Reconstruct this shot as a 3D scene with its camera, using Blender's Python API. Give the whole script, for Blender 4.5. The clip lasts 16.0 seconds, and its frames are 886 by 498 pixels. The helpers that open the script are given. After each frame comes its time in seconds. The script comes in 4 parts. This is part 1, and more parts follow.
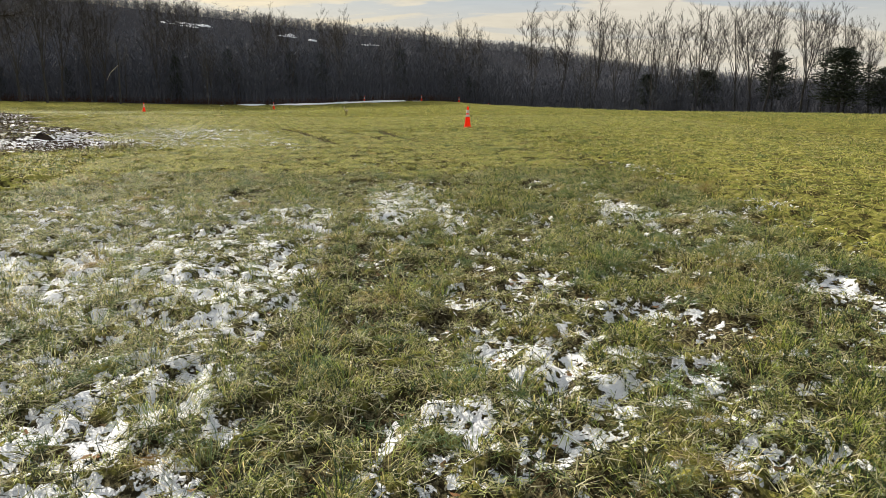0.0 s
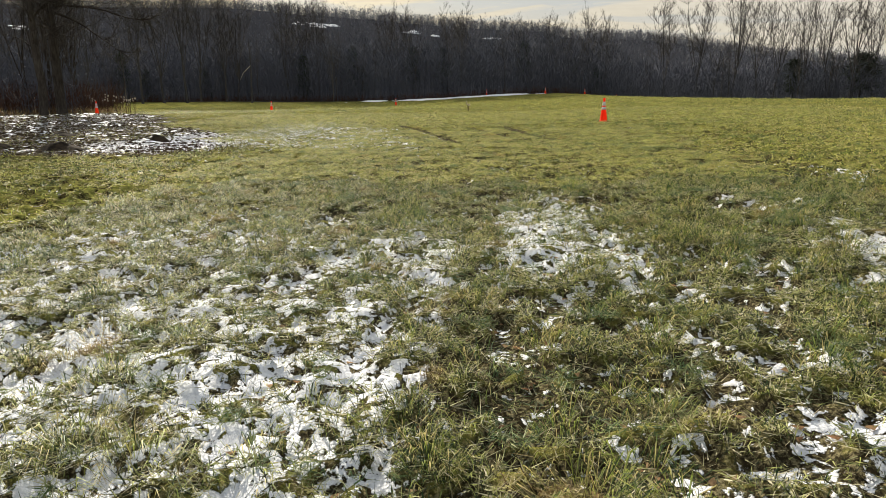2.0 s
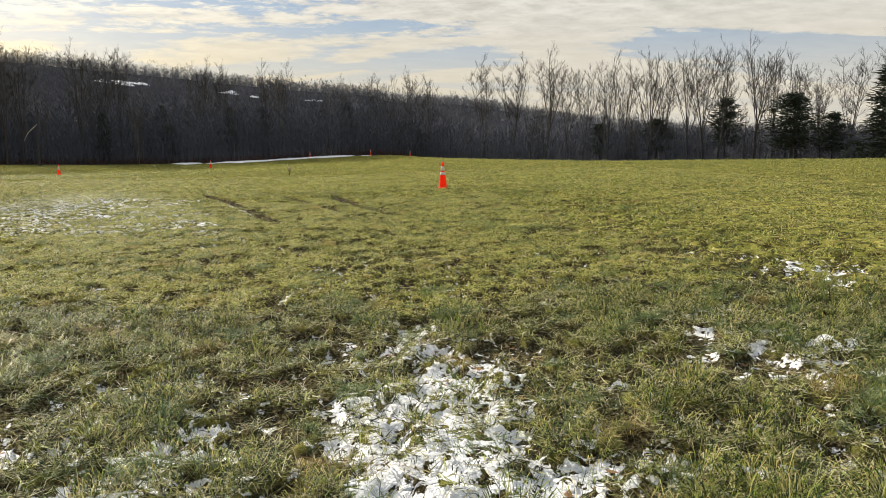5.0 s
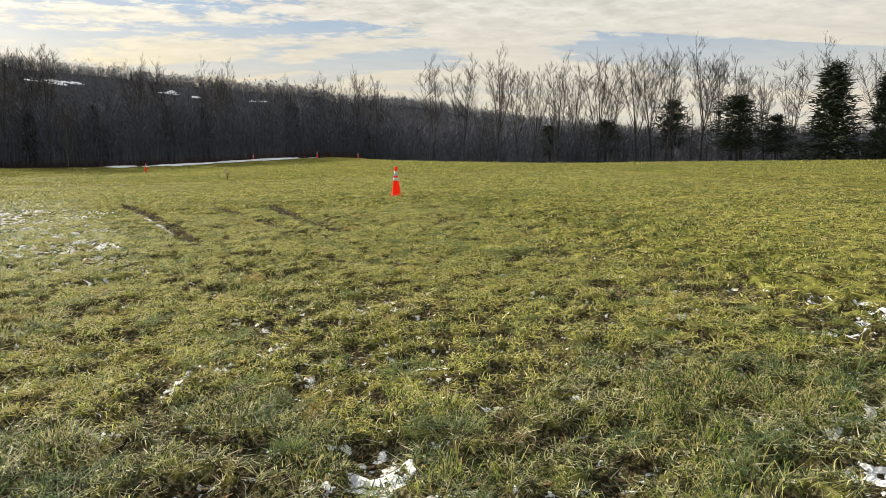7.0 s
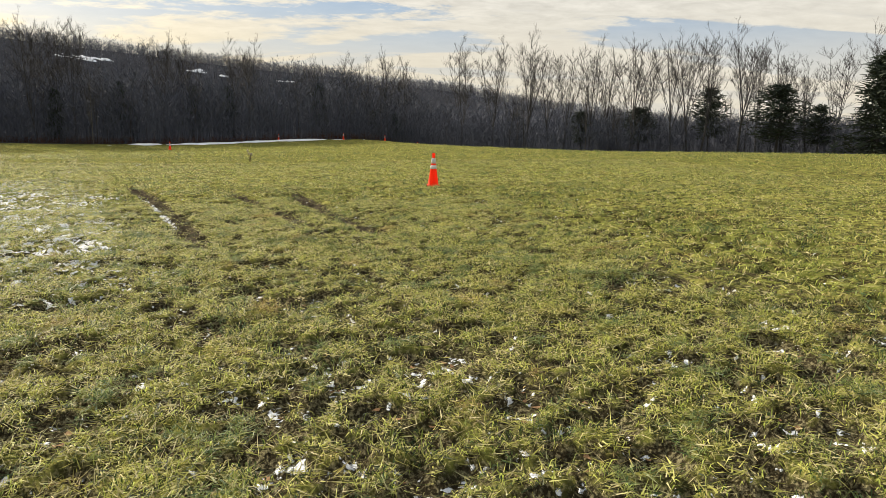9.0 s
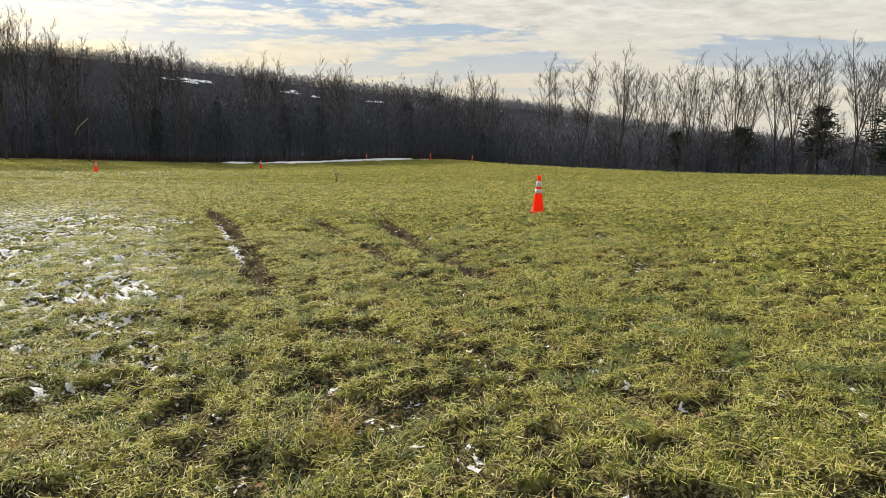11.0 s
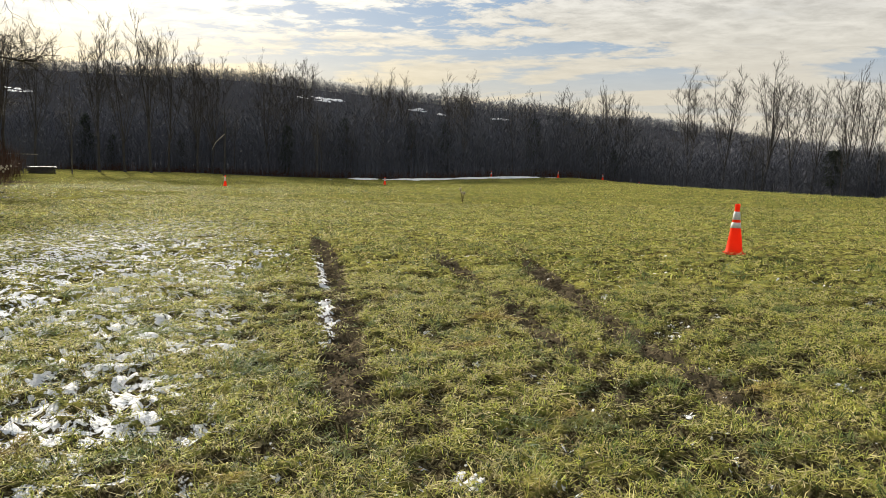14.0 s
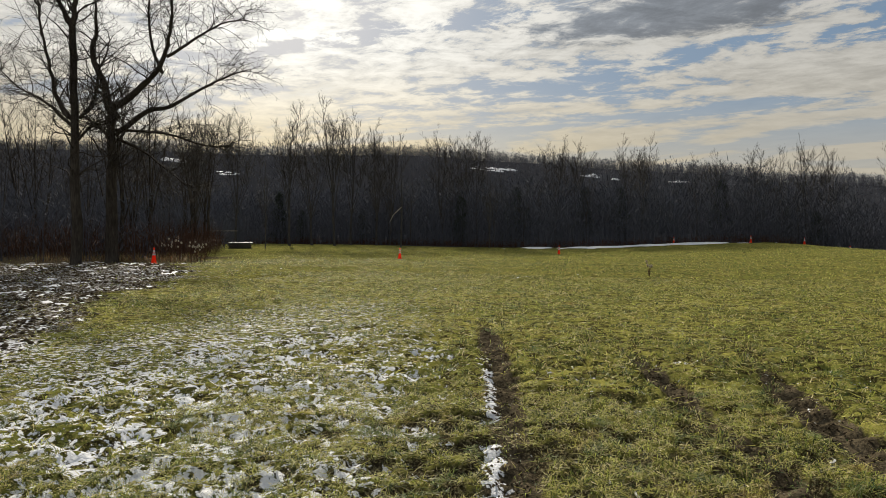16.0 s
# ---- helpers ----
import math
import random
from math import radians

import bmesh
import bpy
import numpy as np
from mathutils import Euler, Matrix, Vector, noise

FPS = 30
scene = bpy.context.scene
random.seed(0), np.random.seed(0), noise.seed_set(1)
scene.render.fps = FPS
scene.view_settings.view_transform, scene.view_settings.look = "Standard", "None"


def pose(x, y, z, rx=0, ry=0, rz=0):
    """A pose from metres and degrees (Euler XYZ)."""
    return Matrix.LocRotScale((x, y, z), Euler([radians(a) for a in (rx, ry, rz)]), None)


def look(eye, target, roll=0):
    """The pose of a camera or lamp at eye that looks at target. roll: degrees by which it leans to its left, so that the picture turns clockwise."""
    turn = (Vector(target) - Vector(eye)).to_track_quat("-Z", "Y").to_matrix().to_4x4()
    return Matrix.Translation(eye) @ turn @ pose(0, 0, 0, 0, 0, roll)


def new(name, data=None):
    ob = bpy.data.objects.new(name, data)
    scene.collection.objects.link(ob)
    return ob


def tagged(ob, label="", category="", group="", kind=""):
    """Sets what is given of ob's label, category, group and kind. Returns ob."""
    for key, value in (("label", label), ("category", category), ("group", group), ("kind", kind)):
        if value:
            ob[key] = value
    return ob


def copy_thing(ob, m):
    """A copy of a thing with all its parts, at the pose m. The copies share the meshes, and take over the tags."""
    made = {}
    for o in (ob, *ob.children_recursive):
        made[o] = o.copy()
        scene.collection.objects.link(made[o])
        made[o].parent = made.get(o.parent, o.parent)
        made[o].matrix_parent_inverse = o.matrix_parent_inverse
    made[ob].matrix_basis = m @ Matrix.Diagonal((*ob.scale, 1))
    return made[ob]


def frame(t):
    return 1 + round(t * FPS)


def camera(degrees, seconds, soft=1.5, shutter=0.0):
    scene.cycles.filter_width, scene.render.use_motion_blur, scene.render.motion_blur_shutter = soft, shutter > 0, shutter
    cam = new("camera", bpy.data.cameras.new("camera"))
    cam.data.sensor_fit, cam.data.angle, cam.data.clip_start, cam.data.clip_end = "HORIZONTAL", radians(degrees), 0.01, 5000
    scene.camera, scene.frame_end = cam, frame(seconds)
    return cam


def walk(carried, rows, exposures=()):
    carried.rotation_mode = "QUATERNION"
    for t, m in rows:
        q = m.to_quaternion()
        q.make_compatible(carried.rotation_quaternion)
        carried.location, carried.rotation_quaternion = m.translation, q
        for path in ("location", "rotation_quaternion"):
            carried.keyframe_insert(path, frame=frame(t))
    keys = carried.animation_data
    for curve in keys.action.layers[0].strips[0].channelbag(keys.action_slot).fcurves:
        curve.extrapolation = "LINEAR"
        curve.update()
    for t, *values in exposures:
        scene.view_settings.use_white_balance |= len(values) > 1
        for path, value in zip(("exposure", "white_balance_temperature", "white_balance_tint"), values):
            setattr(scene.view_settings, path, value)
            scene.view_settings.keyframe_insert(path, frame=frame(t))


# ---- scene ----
cam = camera(64.9, 16.0, soft=0.7)
METRES, EYE, TILT, LEAN, TURN = 20.0, 1.5, 0.0, -2.2, 0.0
ROWS = [
    (0.0, 0.0, 0.0, 0.0, -0.38, -12.61, 1.71),
    (0.5, -0.0071, 0.0296, 0.0007, 3.31, -12.7, 2.25),
    (1.0, -0.0111, 0.0625, -0.0001, 6.45, -12.74, 2.86),
    (1.5, -0.0173, 0.0957, -0.0006, 8.48, -12.67, 3.04),
    (2.0, -0.0202, 0.1292, -0.0023, 9.33, -12.7, 3.02),
    (2.5, -0.0267, 0.1613, -0.0013, 9.32, -12.67, 2.93),
    (3.0, -0.0312, 0.1941, -0.0014, 8.13, -12.2, 2.87),
    (3.5, -0.035, 0.2277, -0.0008, 5.59, -11.33, 2.86),
    (4.0, -0.037, 0.262, -0.0, 1.99, -10.24, 2.81),
    (4.5, -0.0379, 0.2971, -0.0, -1.79, -9.3, 2.9),
    (5.0, -0.0375, 0.33, 0.0009, -4.86, -8.56, 2.91),
    (7.5, -0.0345, 0.4826, 0.0028, -9.31, -8.68, 2.71),
    (8.0, -0.0375, 0.5127, 0.0035, -9.25, -9.1, 2.22),
    (8.5, -0.0385, 0.5421, 0.0033, -8.35, -9.51, 1.83),
    (9.0, -0.0418, 0.5707, 0.0035, -7.01, -9.84, 1.72),
    (11.5, -0.0603, 0.7206, 0.0028, 2.09, -7.76, 1.53),
    (12.0, -0.0682, 0.7509, 0.0039, 4.42, -7.68, 1.7),
    (12.5, -0.0752, 0.78, 0.0057, 6.41, -7.59, 1.9),
    (13.0, -0.0812, 0.8115, 0.0054, 7.83, -7.47, 1.75),
    (13.5, -0.0871, 0.841, 0.0042, 8.72, -7.16, 1.32),
    (14.0, -0.0906, 0.874, 0.0036, 9.86, -6.41, 0.86),
    (14.5, -0.098, 0.9039, 0.0061, 11.99, -5.09, 0.82),
    (15.0, -0.1072, 0.9324, 0.0109, 15.56, -3.33, 1.18),
    (15.5, -0.118, 0.9571, 0.015, 19.8, -1.7, 1.68),
    (16.0, -0.1265, 0.9842, 0.016, 23.94, -0.56, 2.04),
]
walk(cam, [(t, pose(0, 0, EYE, TILT, LEAN, TURN) @ pose(METRES * x, METRES * y, METRES * z, 90 + pitch, roll, yaw)) for t, x, y, z, yaw, pitch, roll in ROWS],
     exposures=((0.0, 0.94), (4.0, 0.92), (9.0, 1.06), (12.5, 0.95), (14.0, 0.90), (15.0, 0.66), (16.0, 0.34)))

# ---- world, sun ----
SUN_AZ, SUN_EL = 38.0, 25.0          # degrees to the left of straight ahead, and above the horizon
sun_way = Vector((-math.sin(radians(SUN_AZ)) * math.cos(radians(SUN_EL)), math.cos(radians(SUN_AZ)) * math.cos(radians(SUN_EL)), math.sin(radians(SUN_EL))))


class Nodes:
    """Short hand for building a node tree."""

    def __init__(self, tree):
        self.tree = tree
        tree.nodes.clear()

    def add(self, kind, props=None, **inputs):
        n = self.tree.nodes.new(kind)
        for k, v in (props or {}).items():
            setattr(n, k, v)
        for k, v in inputs.items():
            k = int(k[1:]) if k[0] == "i" and k[1:].isdigit() else k.replace("_", " ")
            if isinstance(v, bpy.types.NodeSocket):
                self.tree.links.new(v, n.inputs[k])
            else:
                n.inputs[k].default_value = v
        return n

    def math(self, op, a, b=0.0, clamp=False):
        return self.add("ShaderNodeMath", {"operation": op, "use_clamp": clamp}, i0=a, i1=b).outputs[0]

    def noise(self, vec, scale, detail=4.0, rough=0.55, dist=0.0):
        return self.add("ShaderNodeTexNoise", None, Vector=vec, Scale=scale, Detail=detail, Roughness=rough, Distortion=dist).outputs[0]

    def step(self, v, lo, hi, a=0.0, b=1.0):
        return self.add("ShaderNodeMapRange", {"interpolation_type": "SMOOTHSTEP"}, Value=v, From_Min=lo, From_Max=hi, To_Min=a, To_Max=b).outputs[0]

    def mix(self, f, a, b):
        return self.add("ShaderNodeMix", {"data_type": "RGBA"}, i0=f, i6=a, i7=b).outputs[2]


def rgb(r, g, b):
    return (r, g, b, 1.0)


world = bpy.data.worlds.new("sky")
scene.world = world
world.use_nodes = True
w = Nodes(world.node_tree)
way = w.add("ShaderNodeTexCoord").outputs["Generated"]
axes = w.add("ShaderNodeSeparateXYZ", None, Vector=way)
up = w.math("MAXIMUM", axes.outputs[2], 0.0)
flat = w.math("ADD", up, 0.10)
px, py = w.math("DIVIDE", axes.outputs[0], flat), w.math("DIVIDE", axes.outputs[1], flat)
plane = w.add("ShaderNodeCombineXYZ", None, X=px, Y=py, Z=0.0).outputs[0]
streak = w.add("ShaderNodeMapping", None, Vector=plane, Rotation=(0, 0, radians(-16)), Scale=(0.5, 1.3, 1.0)).outputs[0]
puffs = w.add("ShaderNodeMapping", None, Vector=plane, Rotation=(0, 0, radians(-30)), Scale=(0.9, 1.15, 1.0)).outputs[0]
big = w.noise(streak, 0.80, 4.0, 0.5, 0.8)
fine = w.noise(puffs, 5.5, 9.0, 0.66, 0.25)
puffy = w.step(up, 0.10, 0.26, 0.10, 0.85)
cover = w.math("ADD", w.math("MULTIPLY", w.math("SUBTRACT", big, 0.5), 0.80), w.math("MULTIPLY", w.math("SUBTRACT", fine, 0.5), puffy))
cloudy = w.step(cover, -0.09, 0.01)
thick = w.step(w.math("ADD", w.math("MULTIPLY", w.noise(streak, 1.25, 5.0, 0.6, 0.5), 0.8), w.math("MULTIPLY", fine, 0.25)), 0.57, 0.74)
ex = w.math("DIVIDE", w.math("ADD", px, 0.25), 0.62)
ey = w.math("DIVIDE", w.math("SUBTRACT", py, 2.48), 0.27)
bank = w.math("ADD", w.math("ADD", w.math("MULTIPLY", ex, ex), w.math("MULTIPLY", ey, ey)), w.math("MULTIPLY", w.math("SUBTRACT", fine, 0.5), 3.2))
bank = w.step(bank, 0.25, 1.0, 1.0, 0.0)
thick = w.math("MAXIMUM", thick, bank)
cloudy = w.math("MAXIMUM", cloudy, w.math("MAXIMUM", bank, w.step(up, 0.04, 0.22, 0.85, 0.0)))
near_sun = w.math("MAXIMUM", w.add("ShaderNodeVectorMath", {"operation": "DOT_PRODUCT"}, i0=way, i1=tuple(sun_way)).outputs["Value"], 0.0)
glow = w.math("POWER", near_sun, 7.0)
aureole = w.math("POWER", near_sun, 14.0)
low = w.step(up, 0.02, 0.26, 1.0, 0.0)
nishita = w.add("ShaderNodeTexSky", {"sky_type": "NISHITA", "sun_disc": False, "sun_elevation": radians(SUN_EL), "sun_rotation": radians(-SUN_AZ), "dust_density": 1.5}).outputs[0]
blue = w.mix(0.6, w.add("ShaderNodeVectorMath", {"operation": "SCALE"}, i0=nishita, Scale=0.05).outputs[0], rgb(0.22, 0.34, 0.50))
white = w.mix(w.math("MULTIPLY", low, w.math("ADD", w.math("MULTIPLY", glow, 1.2), 0.3, True)), rgb(0.84, 0.82, 0.76), rgb(0.96, 0.77, 0.42))
white = w.mix(w.math("MULTIPLY", thick, w.step(up, 0.05, 0.30, 0.25, 1.0)), white, rgb(0.34, 0.37, 0.41))
white = w.add("ShaderNodeVectorMath", {"operation": "SCALE"}, i0=white, Scale=w.math("MULTIPLY", w.math("ADD", w.math("MULTIPLY", aureole, 0.85), 0.62), w.step(w.math("MULTIPLY", w.math("SUBTRACT", fine, 0.5), puffy), -0.12, 0.12, 0.80, 1.16))).outputs[0]
sky = w.mix(cloudy, blue, white)
w.add("ShaderNodeOutputWorld", None, Surface=w.add("ShaderNodeBackground", None, Color=sky, Strength=0.73).outputs[0])

sun = new("sun", bpy.data.lights.new("sun", "SUN"))
sun.data.energy, sun.data.angle, sun.data.color = 5.0, radians(0.9), (1.0, 0.91, 0.75)
sun.matrix_world = look((0, 0, 60), Vector((0, 0, 60)) - sun_way)


# ---- materials ----
def material(name, build):
    m = bpy.data.materials.new(name)
    m.use_nodes = True
    n = Nodes(m.node_tree)
    n.add("ShaderNodeOutputMaterial", None, Surface=build(n))
    return m


def principled(n, color, rough=0.8, bump=None, depth=0.01, strength=0.6, **more):
    args = dict(Base_Color=color, Roughness=rough, **{"Specular_IOR_Level": 0.04, **more})
    if bump is not None:
        args["Normal"] = n.add("ShaderNodeBump", None, Height=bump, Distance=depth, Strength=strength).outputs[0]
    return n.add("ShaderNodeBsdfPrincipled", None, **args).outputs[0]


def place(n):
    return n.add("ShaderNodeTexCoord").outputs["Object"]


def attr(n, name):
    return n.add("ShaderNodeAttribute", {"attribute_name": name}).outputs["Fac"]


def ground_look(n):
    p = place(n)
    a, b, c = n.noise(p, 0.35, 5, 0.6), n.noise(p, 5.5, 6, 0.65), n.noise(p, 38.0, 4, 0.7)
    grass = n.mix(n.step(a, 0.36, 0.66), rgb(0.145, 0.158, 0.036), rgb(0.275, 0.262, 0.066))
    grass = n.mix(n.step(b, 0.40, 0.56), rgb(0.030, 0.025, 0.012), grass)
    # Dark mottles painted in for far tussocks and their shaded sides.
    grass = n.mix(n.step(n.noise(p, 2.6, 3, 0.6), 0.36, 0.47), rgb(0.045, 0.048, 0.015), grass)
    grass = n.mix(n.step(c, 0.5, 0.7), grass, rgb(0.34, 0.29, 0.11))
    # Thatch between the clumps, its colour darkened to deepen the shade there.
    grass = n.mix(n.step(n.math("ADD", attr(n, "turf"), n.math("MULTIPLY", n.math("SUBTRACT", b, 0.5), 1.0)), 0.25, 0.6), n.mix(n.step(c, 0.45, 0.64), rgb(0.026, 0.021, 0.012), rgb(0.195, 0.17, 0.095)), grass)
    # Leaf litter with canopy shade and distance haze worked into its colour.
    shaded_litter = n.mix(n.step(c, 0.35, 0.7), rgb(0.028, 0.029, 0.035), rgb(0.050, 0.051, 0.058))
    soil = n.mix(n.step(n.math("ADD", n.math("MULTIPLY", b, 0.5), n.math("MULTIPLY", c, 0.5)), 0.4, 0.62), rgb(0.034, 0.028, 0.019), rgb(0.135, 0.110, 0.072))
    col = n.mix(n.step(n.math("ADD", attr(n, "bare"), n.math("MULTIPLY", n.math("SUBTRACT", b, 0.5), 0.9)), 0.42, 0.62), grass, soil)
    col = n.mix(n.step(n.math("ADD", attr(n, "wood"), n.math("MULTIPLY", n.math("SUBTRACT", b, 0.5), 0.6)), 0.4, 0.6), col, shaded_litter)
    d = n.noise(p, 13.0, 4, 0.6)
    lace = n.math("ADD", n.math("MULTIPLY", n.math("SUBTRACT", b, 0.5), 1.2), n.math("ADD", n.math("MULTIPLY", n.math("SUBTRACT", d, 0.5), 7.0), n.math("MULTIPLY", n.math("SUBTRACT", c, 0.5), 1.3)))
    dust = n.step(n.math("ADD", lace, n.math("SUBTRACT", attr(n, "snow"), attr(n, "wood"))), 0.45, 0.63)
    col = n.mix(dust, col, n.mix(d, rgb(0.70, 0.73, 0.80), rgb(0.88, 0.88, 0.90)))
    return principled(n, col, 0.9, n.math("ADD", n.math("ADD", b, n.math("MULTIPLY", c, 0.4)), n.math("MULTIPLY", dust, n.math("ADD", 0.5, n.math("MULTIPLY", d, 0.8)))), 0.05, 0.9, Specular_IOR_Level=0.0)


def blade_look(low, mid, dry, dark=0.0, thin=0.36):
    def build(n):
        r = n.add("ShaderNodeNewGeometry").outputs["Random Per Island"]
        v, q, u = n.noise(place(n), 0.6, 4, 0.6), n.noise(place(n), 1.4, 4, 0.6), n.noise(place(n), 2.3, 3, 0.6)
        mixed = n.math("ADD", n.math("MULTIPLY", r, 0.8), n.math("MULTIPLY", v, 0.3))
        col = n.mix(n.step(mixed, 0.30 + dark, 0.56 + dark), low, mid)
        col = n.mix(n.step(mixed, 0.70, 0.86), col, dry)
        col = n.mix(n.math("MULTIPLY", n.step(q, 0.56, 0.70), 0.45), col, rgb(0.42, 0.25, 0.10))
        col = n.mix(n.math("MULTIPLY", n.step(u, 0.53, 0.64), 0.62), col, rgb(0.10, 0.17, 0.075))
        d = n.add("ShaderNodeBsdfPrincipled", None, Base_Color=col, Roughness=0.55, Specular_IOR_Level=0.09).outputs[0]
        t = n.add("ShaderNodeBsdfTranslucent", None, Color=col).outputs[0]
        return n.add("ShaderNodeMixShader", None, i0=thin, i1=d, i2=t).outputs[0]
    return build


def bark_look(dark, light, scale=6.0):
    def build(n):
        p = n.add("ShaderNodeMapping", None, Vector=place(n), Scale=(1.0, 1.0, 0.22)).outputs[0]
        a, b = n.noise(p, scale, 6, 0.65), n.noise(place(n), 0.7, 3, 0.5)
        r = n.add("ShaderNodeObjectInfo").outputs["Random"]
        col = n.mix(n.step(n.math("ADD", n.math("MULTIPLY", a, 0.7), n.math("MULTIPLY", b, 0.3)), 0.36, 0.66), dark, light)
        col = n.mix(n.math("MULTIPLY", r, 0.35), col, rgb(0.06, 0.052, 0.045))
        return principled(n, col, 0.9, a, 0.02, 0.8)
    return build


def plain_look(c1, c2, scale, rough=0.8, bump=0.01):
    def build(n):
        a = n.noise(place(n), scale, 5, 0.6)
        return principled(n, n.mix(n.step(a, 0.35, 0.65), c1, c2), rough, a, bump, 0.6)
    return build


def island_look(c1, c2, c3, rough=0.9):
    def build(n):
        r = n.add("ShaderNodeNewGeometry").outputs["Random Per Island"]
        v = n.noise(place(n), 0.12, 3, 0.5)
        col = n.mix(r, c1, c2)
        col = n.mix(n.step(v, 0.45, 0.6), col, c3)
        return principled(n, col, rough, Specular_IOR_Level=0.02)
    return build


def snow_look(n):
    p = place(n)
    a, b = n.noise(p, 14, 5, 0.6), n.noise(p, 90, 3, 0.6)
    col = n.mix(n.math("MULTIPLY", n.step(b, 0.60, 0.70), 0.5), n.mix(a, rgb(0.76, 0.78, 0.83), rgb(0.86, 0.87, 0.89)), rgb(0.42, 0.36, 0.26))
    return principled(n, col, 0.55, n.math("ADD", n.noise(p, 28, 4, 0.6), n.math("MULTIPLY", b, 0.4)), 0.03, 0.6)


GROUND = material("field_ground", ground_look)
SNOW = material("old_snow", snow_look)
GRASS = material("grass_blades", blade_look(rgb(0.028, 0.06, 0.016), rgb(0.52, 0.57, 0.12), rgb(0.62, 0.54, 0.24)))
THATCH = material("matted_blades", blade_look(rgb(0.035, 0.045, 0.018), rgb(0.50, 0.48, 0.13), rgb(0.62, 0.54, 0.30)))
TUFT = material("tuft_blades", blade_look(rgb(0.016, 0.038, 0.012), rgb(0.25, 0.30, 0.055), rgb(0.50, 0.42, 0.18), 0.10, 0.28))
# Near blades, darker and cooler: shade and snow reflection put into the colour.
SHADE_TINTED = material("shade_tinted_blades", blade_look(rgb(0.020, 0.042, 0.016), rgb(0.41, 0.46, 0.13), rgb(0.60, 0.55, 0.32), 0.09, 0.28))
SHADE_TINTED_THATCH = material("shade_tinted_matted_blades", blade_look(rgb(0.028, 0.034, 0.018), rgb(0.36, 0.37, 0.14), rgb(0.58, 0.53, 0.37), 0.09, 0.26))
STRAW = material("dead_stalks", blade_look(rgb(0.13, 0.075, 0.035), rgb(0.20, 0.125, 0.06), rgb(0.32, 0.24, 0.13)))
MUD = material("churned_mud", island_look(rgb(0.03, 0.022, 0.015), rgb(0.11, 0.085, 0.055), rgb(0.06, 0.045, 0.03)))
MOULD = material("dark_earth", plain_look(rgb(0.012, 0.010, 0.008), rgb(0.045, 0.034, 0.024), 6.0, 0.95, 0.03))
LEAF = material("dead_leaves", island_look(rgb(0.16, 0.085, 0.045), rgb(0.30, 0.20, 0.11), rgb(0.22, 0.13, 0.07)))
BARK = material("grey_bark", bark_look(rgb(0.045, 0.043, 0.044), rgb(0.10, 0.094, 0.090)))
BARK_NEAR = material("peeling_bark", bark_look(rgb(0.014, 0.012, 0.011), rgb(0.085, 0.073, 0.062), 9.0))
TWIG = material("twigs", plain_look(rgb(0.058, 0.054, 0.052), rgb(0.10, 0.088, 0.080), 2.0, 0.85))
# Blue-grey lift on the stems of the woods stands in for haze.
HAZY_THICKET = material("haze_tinted_stems", island_look(rgb(0.080, 0.084, 0.102), rgb(0.095, 0.099, 0.120), rgb(0.086, 0.091, 0.110)))
# Hill trees paler and bluer than bark: distance haze put into their colour.
HAZY_HILLSIDE = material("haze_tinted_hill_trees", island_look(rgb(0.100, 0.104, 0.124), rgb(0.190, 0.192, 0.212), rgb(0.125, 0.128, 0.148)))
NEEDLE = material("dark_needles", island_look(rgb(0.035, 0.044, 0.034), rgb(0.060, 0.070, 0.052), rgb(0.048, 0.058, 0.044)))
BRUSH = material("red_brown_brush", island_look(rgb(0.05, 0.024, 0.018), rgb(0.095, 0.055, 0.038), rgb(0.06, 0.034, 0.025)))


def cone_look(n):
    a = n.noise(place(n), 9.0, 5, 0.6)
    col = n.mix(a, rgb(0.90, 0.06, 0.02), rgb(0.98, 0.10, 0.03))
    d = principled(n, col, 0.45)
    return n.add("ShaderNodeMixShader", None, i0=0.5, i1=d, i2=n.add("ShaderNodeBsdfTranslucent", None, Color=col).outputs[0]).outputs[0]


ORANGE = material("orange_plastic", cone_look)
COLLAR = material("reflective_collar", plain_look(rgb(0.55, 0.55, 0.56), rgb(0.72, 0.72, 0.72), 14.0, 0.4, 0.002))
BIRCHY = material("pale_bark", bark_look(rgb(0.06, 0.055, 0.05), rgb(0.20, 0.185, 0.165)))
PALE = material("bleached_wood", plain_look(rgb(0.32, 0.28, 0.23), rgb(0.52, 0.47, 0.40), 5.0, 0.8))
SEED = material("pale_seed_fluff", plain_look(rgb(0.34, 0.29, 0.23), rgb(0.52, 0.46, 0.38), 20.0, 0.9))


# ---- helpers of this scene ----
RNG = np.random.default_rng(11)
LATTICE = np.random.default_rng(5).random((256, 256))


def vnoise(x, y, scale, seed=0):
    """Smooth value noise, 0 to 1, of numpy arrays."""
    x, y = np.asarray(x) * scale + 37.7 * seed, np.asarray(y) * scale + 91.3 * seed
    i, j = np.floor(x).astype(int), np.floor(y).astype(int)
    u, v = x - i, y - j
    u, v = u * u * (3 - 2 * u), v * v * (3 - 2 * v)
    g = lambda a, b: LATTICE[a % 256, b % 256]
    return (g(i, j) * (1 - u) + g(i + 1, j) * u) * (1 - v) + (g(i, j + 1) * (1 - u) + g(i + 1, j + 1) * u) * v


def fbm(x, y, scale, octaves=4, seed=0):
    s, amp, tot = 0.0, 1.0, 0.0
    for k in range(octaves):
        s, tot = s + amp * vnoise(x, y, scale * 2.03 ** k, seed + k), tot + amp
        amp *= 0.55
    return s / tot


